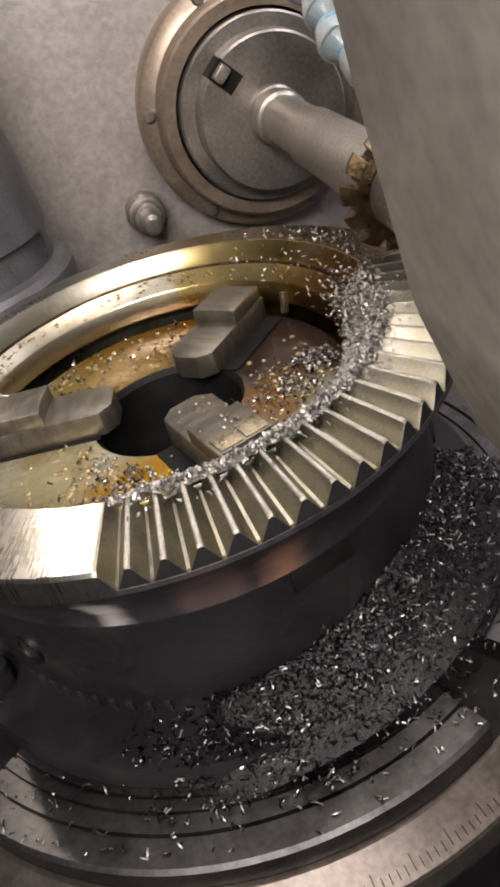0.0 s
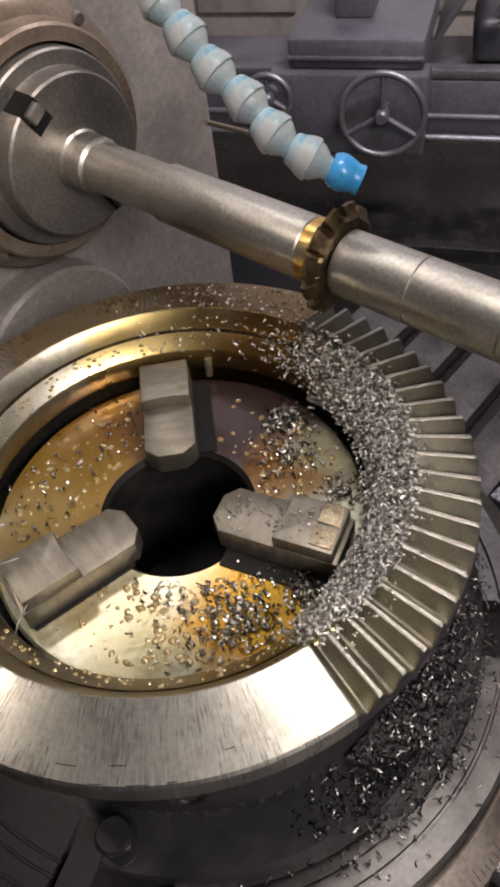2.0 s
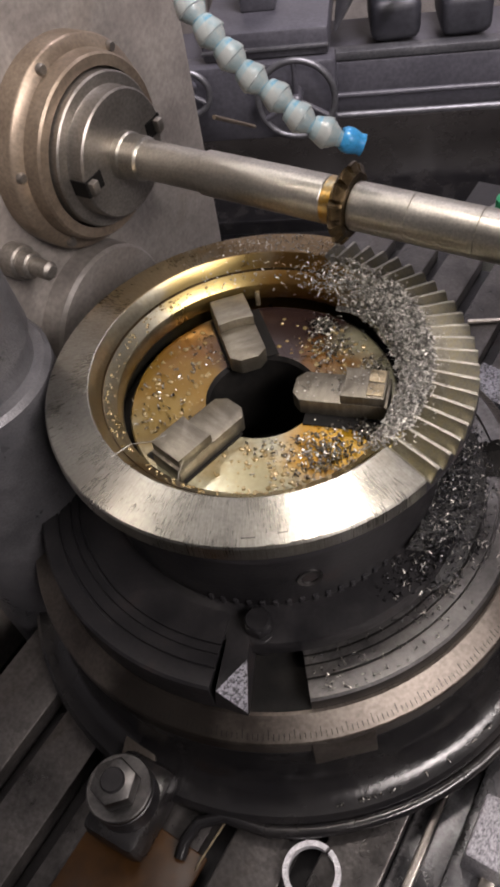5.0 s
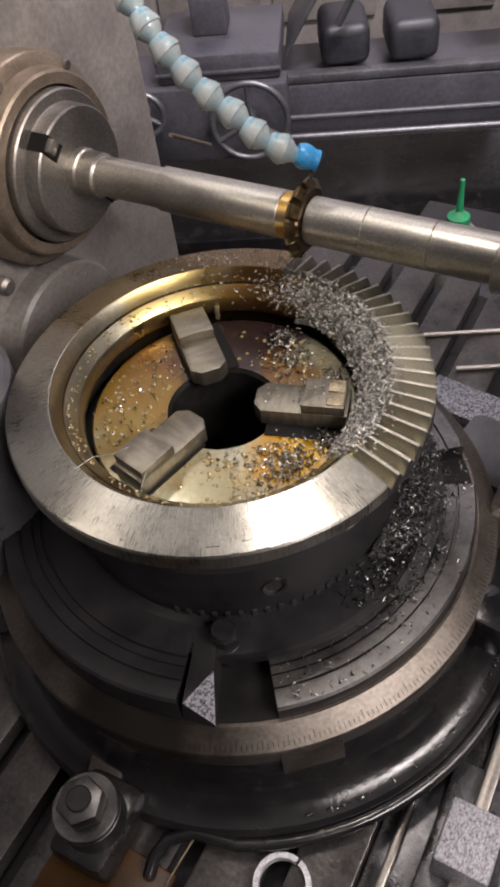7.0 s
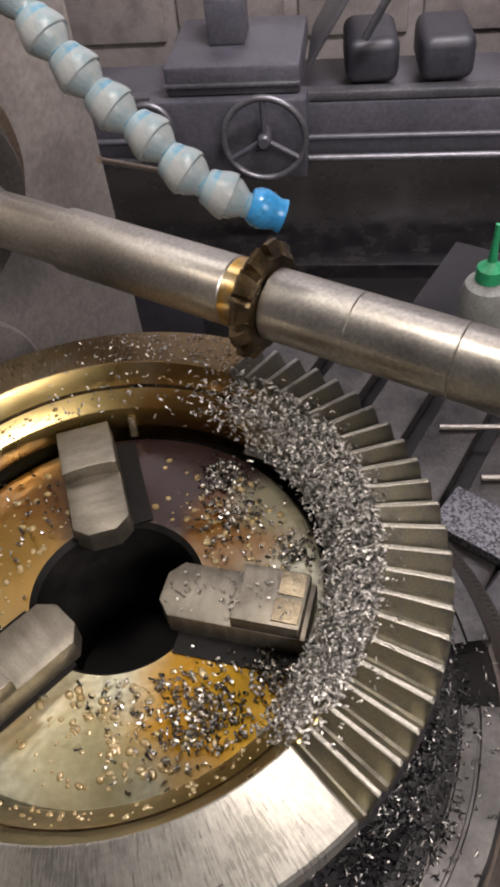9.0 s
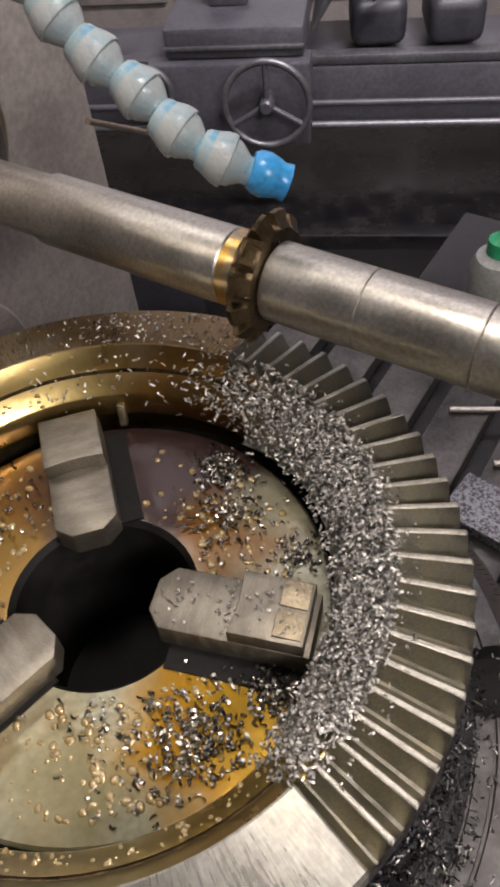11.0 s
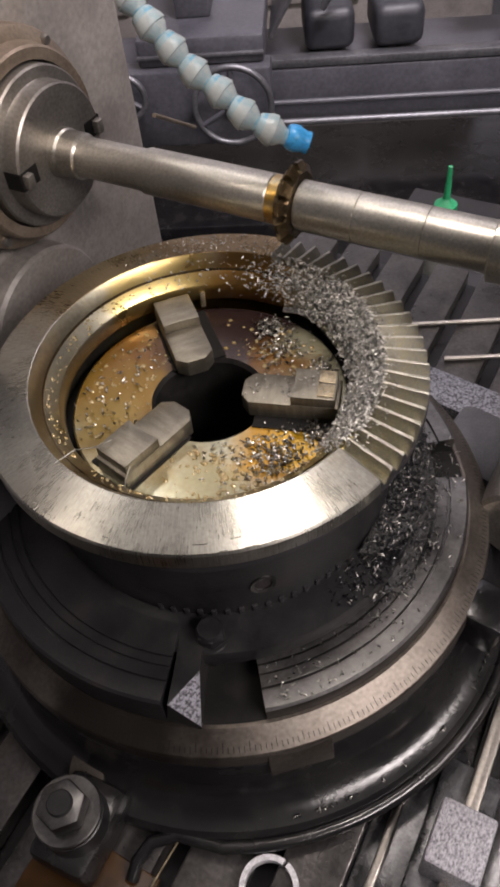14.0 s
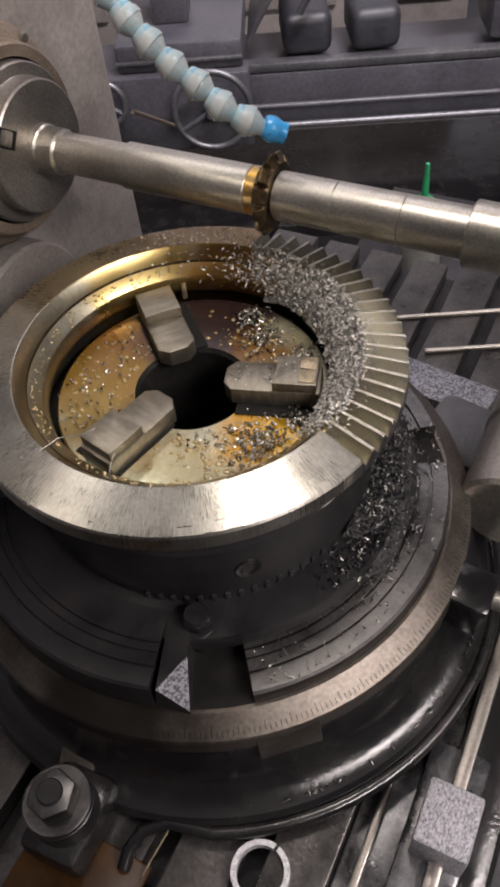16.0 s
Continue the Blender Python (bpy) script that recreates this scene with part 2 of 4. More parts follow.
BEIGE = material("worn_beige_machine_paint", [(0.3, (0.34, 0.31, 0.26)), (0.6, (0.50, 0.46, 0.38)), (0.75, (0.42, 0.37, 0.30))], (0.4, 0.6), 0.0, 9, 160, 0.2)
PAINT = material("worn_grey_machine_paint", [(0.3, (0.145, 0.128, 0.118)), (0.55, (0.225, 0.205, 0.187)), (0.75, (0.175, 0.150, 0.130))], (0.34, 0.5), 0.0, 12, 200, 0.35, spec=0.6)
BLUE = material("blue_nozzle_plastic", [(0.3, (0.035, 0.27, 0.62)), (0.7, (0.06, 0.36, 0.72))], (0.2, 0.3), 0.0, 60, 400, 0.03)
MILKY = material("milky_wet_hose_plastic", [(0.36, (0.22, 0.33, 0.37)), (0.48, (0.37, 0.40, 0.395)), (0.7, (0.46, 0.475, 0.46))], (0.2, 0.36), 0.0, 24, 700, 0.35, coat=0.2, grain_mix=0.1)
CYAN = material("blue_stained_hose_plastic", [(0.36, (0.08, 0.30, 0.46)), (0.58, (0.33, 0.42, 0.44))], (0.2, 0.36), 0.0, 60, 700, 0.3, coat=0.2, grain_mix=0.2)
GREEN = material("green_spout_plastic", [(0.3, (0.02, 0.22, 0.09)), (0.7, (0.03, 0.30, 0.13))], (0.3, 0.4), 0.0, 60, 400, 0.03)
BOTTLE = material("hazy_bottle_plastic", [(0.3, (0.15, 0.155, 0.145)), (0.7, (0.24, 0.245, 0.225))], (0.3, 0.5), 0.0, 30, 300, 0.05)
TABLE = material("stained_mill_table_iron", [(0.3, (0.035, 0.033, 0.032)), (0.55, (0.105, 0.098, 0.094)), (0.75, (0.06, 0.050, 0.042))], (0.22, 0.46), 0.8, 14, 250, 0.3)
GREASE = material("wet_gutter_steel", [(0.3, (0.03, 0.03, 0.032)), (0.55, (0.12, 0.12, 0.125)), (0.75, (0.30, 0.30, 0.31))], (0.14, 0.4), 0.7, 24, 400, 0.2)
COOLANT = material("amber_coolant_pool", [(0.3, (0.012, 0.006, 0.003)), (0.7, (0.05, 0.022, 0.005))], (0.25, 0.45), 0.0, 12, 80, 0.3, spec=0.15)
SCUFFED = material("scuffed_wet_steel", [(0.32, (0.10, 0.10, 0.11)), (0.46, (0.34, 0.335, 0.36)), (0.64, (0.60, 0.59, 0.63))], (0.28, 0.5), 0.4, 420, 1700, 0.8, stretch=(1, 1.6, 1))
DIMPLED = material("dimpled_grey_steel", [(0.42, (0.05, 0.05, 0.055)), (0.55, (0.26, 0.26, 0.29))], (0.3, 0.45), 0.6, 420, 900, 0.9)
GREYCAST = material("grey_wet_casting", [(0.3, (0.055, 0.055, 0.06)), (0.7, (0.115, 0.113, 0.12))], (0.25, 0.45), 0.2, 30, 500, 0.6)
LATHE = material("dark_blue_grey_lathe_paint", [(0.3, (0.046, 0.045, 0.053)), (0.7, (0.082, 0.080, 0.092))], (0.3, 0.5), 0.0, 5, 80, 0.15)
LATHELOW = material("near_black_lathe_paint", [(0.3, (0.016, 0.016, 0.020)), (0.7, (0.034, 0.034, 0.040))], (0.4, 0.6), 0.0, 5, 80, 0.15)
LATHEWAY = material("bare_lathe_way", [(0.3, (0.11, 0.11, 0.118)), (0.7, (0.20, 0.20, 0.208))], (0.34, 0.5), 0.7, 8, 90, 0.1)
WALLPAINT = material("grey_shop_wall_plaster", [(0.3, (0.42, 0.42, 0.44)), (0.7, (0.56, 0.56, 0.58))], (0.6, 0.8), 0.0, 2.5, 60, 0.2)
CONCRETE = material("oily_concrete_floor", [(0.3, (0.035, 0.035, 0.038)), (0.7, (0.08, 0.08, 0.082))], (0.3, 0.6), 0.0, 3, 60, 0.3)
CEIL = material("pale_ceiling_board", [(0.3, (0.62, 0.62, 0.63)), (0.7, (0.74, 0.74, 0.75))], (0.7, 0.9), 0.0, 2, 40, 0.1)
OIL = material("clear_amber_oil", [(0.3, (0.24, 0.16, 0.05)), (0.7, (0.36, 0.29, 0.15))], (0.04, 0.10), 0.35, 60, 300, 0.0, spec=0.8, coat=0.6, grain_mix=0.0)
# Black for engraved lines; in bores, slots and gaps it paints their shade.
INKSHADE = material("black_line_and_recess_shade", [(0.3, (0.006, 0.006, 0.006)), (0.7, (0.012, 0.011, 0.010))], (0.5, 0.7), 0.0, 60, 300, 0.0, spec=0.15)


# ---- mesh helpers ----
def part(name, bm, mat, parent=None, label="", smooth=35.0):
    """Links a bmesh as one mesh object, with soft shading across edges flatter than the given angle."""
    me = bpy.data.meshes.new(name)
    if smooth:
        bm.normal_update()
        for f in bm.faces:
            f.smooth = True
        for e in bm.edges:
            e.smooth = len(e.link_faces) == 2 and e.calc_face_angle(0) < radians(smooth)
    bm.to_mesh(me)
    bm.free()
    for m in mat if isinstance(mat, (list, tuple)) else (mat,):
        me.materials.append(m)
    ob = new(name, me)
    ob.parent = parent
    if label:
        ob["label"] = label
    return ob


def thing(name, label, category, group="", kind="", at=None):
    ob = new(name)
    ob.empty_display_size = 0.02
    if at is not None:
        ob.matrix_world = at
    return tagged(ob, label, category, group, kind)


def revolve(profile, seg=96, a0=0.0, a1=360.0, closed=False, bm=None, mats=None):
    """Turns (radius, height) rows about z. closed: the profile is a loop. mats: material slot of each profile edge."""
    bm = bm or bmesh.new()
    full = abs(a1 - a0) >= 359.99
    steps = seg if full else seg + 1
    rings = []
    for k in range(steps):
        t = radians(a0 + (a1 - a0) * k / seg)
        rings.append([bm.verts.new((r * math.cos(t), r * math.sin(t), z)) for r, z in profile])
    n = len(profile)
    for k in range(seg):
        p, q = rings[k], rings[(k + 1) % steps]
        for j in range(n if closed else n - 1):
            f = bm.faces.new((p[j], q[j], q[(j + 1) % n], p[(j + 1) % n]))
            if mats:
                f.material_index = mats[j]
    if not full and closed:
        bm.faces.new(list(reversed(rings[0])))
        bm.faces.new(rings[-1])
    bmesh.ops.remove_doubles(bm, verts=bm.verts, dist=1e-6)
    bmesh.ops.recalc_face_normals(bm, faces=bm.faces)
    return bm


def box(sx, sy, sz, m=None, bevel=0.0, bm=None, segments=2):
    """A box about its centre, with rounded edges, moved by m."""
    own = bmesh.new()
    bmesh.ops.create_cube(own, size=1, matrix=Matrix.Diagonal((sx, sy, sz, 1)))
    if bevel:
        bmesh.ops.bevel(own, geom=own.edges[:], offset=bevel, segments=segments, affect="EDGES", profile=0.5)
    if m is not None:
        own.transform(m)
    if bm is None:
        return own
    me = bpy.data.meshes.new("join")
    own.to_mesh(me)
    own.free()
    bm.from_mesh(me)
    bpy.data.meshes.remove(me)
    return bm


def prism(outline, depth, bevel=0.0):
    """A flat outline in x, y raised along z."""
    bm = bmesh.new()
    low = [bm.verts.new((x, y, 0)) for x, y in outline]
    top = [bm.verts.new((x, y, depth)) for x, y in outline]
    bm.faces.new(list(reversed(low)))
    bm.faces.new(top)
    n = len(outline)
    for k in range(n):
        bm.faces.new((low[k], low[(k + 1) % n], top[(k + 1) % n], top[k]))
    bmesh.ops.recalc_face_normals(bm, faces=bm.faces)
    if bevel:
        bmesh.ops.bevel(bm, geom=bm.edges[:], offset=bevel, segments=2, affect="EDGES", profile=0.5)
    return bm


def tube(points, radius, seg=12):
    """A round bar along points."""
    bm = bmesh.new()
    rings = []
    pts = [Vector(p) for p in points]
    for k, p in enumerate(pts):
        way = (pts[min(k + 1, len(pts) - 1)] - pts[max(k - 1, 0)]).normalized()
        q = way.to_track_quat("Z", "Y")
        rr = radius[k] if isinstance(radius, (list, tuple)) else radius
        rings.append([bm.verts.new(p + q @ Vector((rr * math.cos(2 * math.pi * j / seg), rr * math.sin(2 * math.pi * j / seg), 0))) for j in range(seg)])
    for a, b in zip(rings, rings[1:]):
        for j in range(seg):
            bm.faces.new((a[j], a[(j + 1) % seg], b[(j + 1) % seg], b[j]))
    bm.faces.new(list(reversed(rings[0])))
    bm.faces.new(rings[-1])
    bmesh.ops.recalc_face_normals(bm, faces=bm.faces)
    return bm


def polar(r, az, z=0.0):
    return Vector((r * math.cos(radians(az)), r * math.sin(radians(az)), z))


# Axes of the machine: the arbor's line, and the table's long way across it.
ARB_AT = Vector((0.0, 0.2281, 0.0418))
ARB = Vector((0.66864, -0.74359, 0.0)).normalized()
ARB_SIDE = Vector((0, 0, 1)).cross(ARB).normalized()
ARB_UP = ARB.cross(ARB_SIDE)
ARBOR_FRAME = Matrix(((ARB_SIDE.x, ARB_UP.x, ARB.x, ARB_AT.x), (ARB_SIDE.y, ARB_UP.y, ARB.y, ARB_AT.y), (ARB_SIDE.z, ARB_UP.z, ARB.z, ARB_AT.z), (0, 0, 0, 1)))  # z runs along the arbor
TABLE_AZ = 41.96  # the table's long way
TABLE_FRAME = pose(0, 0, 0, 0, 0, TABLE_AZ)  # x along the table, -y away from the column
TABLE_TOP = -0.275


# ---- setting ----
def build_shop():
    # Unseen shell; walls and ceiling are kept pale to bounce light.
    lo, z0, z1 = 4.5, -1.75, 2.2
    bm = box(2 * lo, 2 * lo, 0.1, pose(0, 0, z0 - 0.05))
    tagged(part("floor", bm, CONCRETE), "dark oily concrete shop floor", "floor", kind="structure")
    bm = box(2 * lo, 2 * lo, 0.1, pose(0, 0, z1 + 0.05))
    tagged(part("ceiling", bm, CEIL), "pale unseen ceiling of the machine shop", "ceiling", kind="structure")
    for name, m in (("wall_north", pose(0, lo, 0)), ("wall_south", pose(0, -lo, 0)), ("wall_east", pose(lo, 0, 0, 0, 0, 90)), ("wall_west", pose(-lo, 0, 0, 0, 0, 90))):
        bm = box(2 * lo + 0.2, 0.12, z1 - z0, m @ pose(0, 0, (z0 + z1) / 2))
        tagged(part(name, bm, WALLPAINT), "plain grey plastered shop wall", "wall", kind="structure")


build_shop()


def build_mill_table():
    t = thing("mill_table", "stained cast iron milling table with T-slots and gutter", "machine table", at=TABLE_FRAME)
    # the top: flat lands between the slots, each slot 16 mm wide
    slots = [-0.147, -0.079, -0.016, 0.048, 0.112]
    edges = [-0.205] + slots + [0.185]
    for k in range(len(edges) - 1):
        a = edges[k] + (0.009 if k else 0)
        b = edges[k + 1] - (0.009 if k < len(edges) - 2 else 0)
        part("table_land", box(1.14, b - a, 0.022, pose(-0.04, (a + b) / 2, TABLE_TOP - 0.011), 0.002), TABLE, t)
    part("slot_bed", box(1.14, 0.39, 0.03, pose(-0.04, -0.01, TABLE_TOP - 0.0375), 0.002), BLACKED, t)
    part("table_body", box(1.12, 0.36, 0.08, pose(-0.04, -0.01, TABLE_TOP - 0.0935), 0.006), CAST, t)
    # the gutter along the near side
    part("gutter_floor", box(1.14, 0.062, 0.014, pose(-0.04, -0.2365, TABLE_TOP - 0.03), 0.003), GREASE, t)
    part("gutter_rim", box(1.14, 0.012, 0.034, pose(-0.04, -0.2745, TABLE_TOP - 0.016), 0.003), NOSE, t)
    part("gutter_rail", box(1.14, 0.007, 0.012, pose(-0.04, -0.2225, TABLE_TOP - 0.017), 0.002), NOSE, t)
    s = thing("mill_saddle", "black greasy saddle casting under the milling table", "machine saddle", at=TABLE_FRAME)
    part("saddle_body", box(0.75, 0.62, 0.3, pose(0.0, -0.02, TABLE_TOP - 0.29), 0.02), CAST, s)
    part("knee", box(0.5, 0.55, 1.0, pose(0.0, -0.02, -1.245), 0.02), CAST, s)


build_mill_table()


# ---- rotary table, chuck and gear ----
def build_rotary_table():
    t = thing("rotary_table", "greasy black rotary indexing table with a graduated rim", "rotary table")
    base = [(0.06, -0.272), (0.255, -0.272), (0.257, -0.268), (0.257, -0.257), (0.253, -0.252), (0.246, -0.251), (0.2335, -0.243), (0.2265, -0.228), (0.2245, -0.205), (0.2255, -0.186), (0.220, -0.180), (0.06, -0.180)]
    part("base_casting", revolve(base, 128), CAST, t)
    ring = [(0.2062, -0.1805), (0.2266, -0.1805), (0.2266, -0.1660), (0.2255, -0.1642), (0.2090, -0.1535), (0.2062, -0.1535)]
    part("graduated_ring", revolve(ring, 160, closed=True), SCALE, t, "worn steel ring with fine degree marks", smooth=12)
    # core in black: shade on the slot floors put into the colour
    part("ring_core", revolve([(0.06, -0.1805), (0.2060, -0.1805), (0.2060, -0.1540), (0.06, -0.1540)], 96, closed=True), INKSHADE, t)
    # the faceplate in four quarters with open slots between
    plate = [(0.10, -0.1534), (0.2060, -0.1534), (0.2060, -0.1405), (0.2040, -0.1385), (0.1915, -0.1385), (0.1910, -0.1412), (0.1893, -0.1412), (0.1888, -0.1385), (0.1805, -0.1385), (0.1801, -0.1405), (0.1789, -0.1405), (0.1785, -0.1385), (0.1732, -0.1385), (0.1728, -0.1410), (0.1713, -0.1410), (0.1709, -0.1385), (0.10, -0.1385)]
    half = 6.0
    for k in range(3):
        a0 = -107 + 90 * k + half
        a1 = a0 + 90 - 2 * half
        part("faceplate_quarter", revolve(plate, 40, a0, a1, closed=True), PLATE, t)
    # Black on this quarter stands for the shade at the table's left.
    high = [(r, z + 0.0175 if z > -0.15 else z) for r, z in plate]
    part("raised_quarter", revolve(high, 40, 169, 239, closed=True), BLACKED, t, "raised oily quarter of the faceplate, blackened for shade")
    # black again, for the shade under the open slots
    part("faceplate_core", revolve([(0.05, -0.1532), (0.150, -0.1532), (0.150, -0.142), (0.05, -0.142)], 96, closed=True), INKSHADE, t)
    # worn corner at the raised quarter's end, all but its facet in the same black
    bm = bmesh.new()
    zt, zb = -0.1212, -0.1533
    c = [polar(0.180, -114, zt), polar(0.2060, -119.5, zt), polar(0.12, -121, zt), polar(0.12, -114, zt), polar(0.2095, -113.8, -0.1480), polar(0.2095, -113.8, zb), polar(0.2055, -121, zb), polar(0.12, -121, zb), polar(0.12, -114, zb)]
    v = [bm.verts.new(p) for p in c]
    for k, f in enumerate(((0, 1, 4), (0, 3, 2, 1), (0, 4, 5, 8, 3), (1, 6, 5, 4), (2, 3, 8, 7), (1, 2, 7, 6), (5, 6, 7, 8))):
        bm.faces.new([v[i] for i in f]).material_index = 0 if k == 0 else 1
    bmesh.ops.recalc_face_normals(bm, faces=bm.faces)
    part("worn_corner", bm, [DIMPLED, BLACKED], t, "bright worn cast iron corner", smooth=0)
    # degree marks on the sloping rim
    mark = box(0.0065, 0.0005, 0.0006)
    me = bpy.data.meshes.new("degree_mark")
    mark.to_mesh(me)
    mark.free()
    me.materials.append(INKSHADE)
    for k in range(150):
        az = -140 + k
        ob = new("degree_mark", me)
        ob.parent = t
        r = 0.2215 if k % 5 else 0.2200
        ob.matrix_local = pose(*polar(r, az, -0.1635 + (0.2240 - r) * 0.64), 0, 0, az) @ pose(0, 0, 0, 0, 33, 0) @ Matrix.Diagonal((0.7 if k % 5 else 1.1, 1, 1, 1))
    part("index_plate", box(0.030, 0.048, 0.004, pose(*polar(0.2262, -96, -0.182), 0, 0, -96) @ pose(0, 0, 0, 0, 80, 0), 0.001), SCALE, t, "small brown index plate")
    part("oil_hose", tube([(-0.172, -0.236, -0.271), (-0.164, -0.226, -0.266), (-0.150, -0.218, -0.262), (-0.128, -0.221, -0.2615)] + [polar(0.2615, a, -0.2615) for a in range(-112, -20, 4)], 0.0055, 12), CAST, t, "black oil hose round the base")
    # worm housing and handle boss on the right flank
    part("worm_housing", revolve([(0.0, -0.07), (0.040, -0.07), (0.043, -0.066), (0.043, 0.02), (0.046, 0.024), (0.046, 0.075), (0.0, 0.075)], 48), NOSE, t).matrix_local = pose(*polar(0.287, -17, -0.175), 0, 90, 40)
    part("housing_bracket", box(0.085, 0.090, 0.060, pose(*polar(0.262, -3, -0.232), 0, 0, 32), 0.012), GREYCAST, t, "wet grey housing bracket")
    part("clamp_block", box(0.034, 0.040, 0.042, pose(*polar(0.236, -49, -0.186), 0, 8, -49), 0.004), CAST, t)
    part("clamp_knob", revolve([(0.0, 0.0), (0.006, 0.0), (0.006, 0.012), (0.011, 0.016), (0.0125, 0.024), (0.010, 0.033), (0.0, 0.036)], 24), ARBOR, t, "polished steel knob").matrix_local = pose(*polar(0.253, -48, -0.182), 0, 90, -48) @ Matrix.Diagonal((1.3, 1.3, 1.1, 1))


build_rotary_table()


def hex_nut(name, at, parent, size=0.019, height=0.017, washer=0.019, mat=None):
    n = part(name, prism([(size * math.cos(radians(60 * k)), size * math.sin(radians(60 * k))) for k in range(6)], height, 0.0015), mat or NOSE, parent)
    n.matrix_local = at
    part("washer", revolve([(0.006, -0.005), (washer, -0.005), (washer, -0.001), (washer - 0.001, 0.0), (0.006, 0.0)], 32, closed=True), mat or NOSE, n)
    part("stud", revolve([(0.0, -0.03), (0.0095, -0.03), (0.0095, height + 0.002), (0.0085, height + 0.0035), (0.0, height + 0.0035)], 24), BLACKED, n)
    return n


def build_clamp(at):
    t = thing("table_clamp", "greasy hex nut on a clamp ear of the rotary table", "clamp", at=at)
    part("ear", box(0.070, 0.052, 0.040, pose(0, 0, -0.050), 0.008), CAST, t)
    part("spacer", revolve([(0.0, -0.030), (0.026, -0.030), (0.026, -0.008), (0.022, -0.0055), (0.0, -0.0055)], 32), BLACKED, t)
    hex_nut("nut", pose(0, 0, 0, 0, 0, 14), t, 0.0185, 0.017, 0.026, PLATE)
    part("strap", box(0.052, 0.030, 0.012, pose(-0.026, -0.012, -0.044, 0, 0, 20), 0.002), SCALE, t, "scuffed steel strap")


build_clamp(pose(-0.197, -0.190, -0.2055, 0, 0, -135))


def build_chuck():
    t = thing("lathe_chuck", "oil-flooded three-jaw chuck with a dark steel body", "chuck")
    body = [(0.0, -0.130), (0.042, -0.130), (0.042, -0.038), (0.0445, -0.0345), (0.1035, -0.0345), (0.1050, -0.0362), (0.1050, -0.0500), (0.1395, -0.0505), (0.1410, -0.0520), (0.1410, -0.104), (0.1370, -0.108), (0.1370, -0.120), (0.1665, -0.1235), (0.1675, -0.1260), (0.1675, -0.1380), (0.05, -0.1415), (0.0, -0.1415)]
    # slot 1 blackens the bore and the rim gap, as shade fills them
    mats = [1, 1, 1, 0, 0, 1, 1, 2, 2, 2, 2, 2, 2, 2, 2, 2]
    part("body", revolve(body, 128, mats=mats), [FACE, INKSHADE, BLACKED], t, "dark steel body with an amber oily face")
    outline = [(0.0275, -0.0075), (0.034, -0.0150), (0.0995, -0.0150), (0.0995, 0.0150), (0.034, 0.0150), (0.0275, 0.0075)]
    step = [(0.0970, -0.0148), (0.0970, 0.0148)] + [(math.sqrt(0.0665 ** 2 - y * y), y) for y in (0.0148, 0.010, 0.005, 0.0, -0.005, -0.010, -0.0148)]
    for az in (89, -31, -151):
        j = part("jaw", prism(outline, 0.0145, 0.0007), JAW, t, "stepped hardened steel jaw")
        j.matrix_local = pose(0, 0, -0.0338, 0, 0, az)
        part("jaw_step", prism(step, 0.0088, 0.0006), JAW, j).matrix_local = pose(0, 0, 0.0144)
        # flat black sheet: the slot's shade, widened for the jaw's shadowed side
        part("jaw_slot_shade", box(0.060, 0.0430, 0.0015, pose(0.0680, -0.0045, -0.0001)), INKSHADE, j)
        # Two pale pads paint the glint where this jaw's end catches light.
        if az == -31:
            for y in (-0.0066, 0.0074):
                part("glint_pad", box(0.0120, 0.0122, 0.0012, pose(0.0898, y, 0.0236, 0, 3, 0), 0.0004), PAD, j, "straw-coloured pad for the glint on the jaw")
    # index marks round the foot, the key sockets and a rust stain
    for k in range(15):
        az = -128 + k * 4.2
        part("foot_notch", box(0.003, 0.004, 0.007, pose(*polar(0.1372, az, -0.1165), 0, 0, az), 0.0006), GEARBACK, t)
    for az in (-95.5, 24, 144):
        part("key_socket", revolve([(0.0, -0.004), (0.0065, -0.004), (0.0065, 0.0012), (0.0095, 0.0016), (0.0095, -0.003)], 24), PLATE, t, "small key socket").matrix_local = pose(*polar(0.1408, az, -0.080), 0, 90, az)
    part("balance_slot", box(0.004, 0.032, 0.013, pose(*polar(0.1402, -31.5, -0.0575), 0, 0, -31.5), 0.001), INKSHADE, t)
    # hold-down bolts on the flange
    for az in (-112, -22, 68, 158):
        hex_nut("bolt_head", pose(*polar(0.1535, az, -0.1225), 0, 0, az + 10), t, 0.0112, 0.010, 0.0135, BLACKED)


build_chuck()

TEETH, FIRST, LAST_K = 71, -49.96, 18


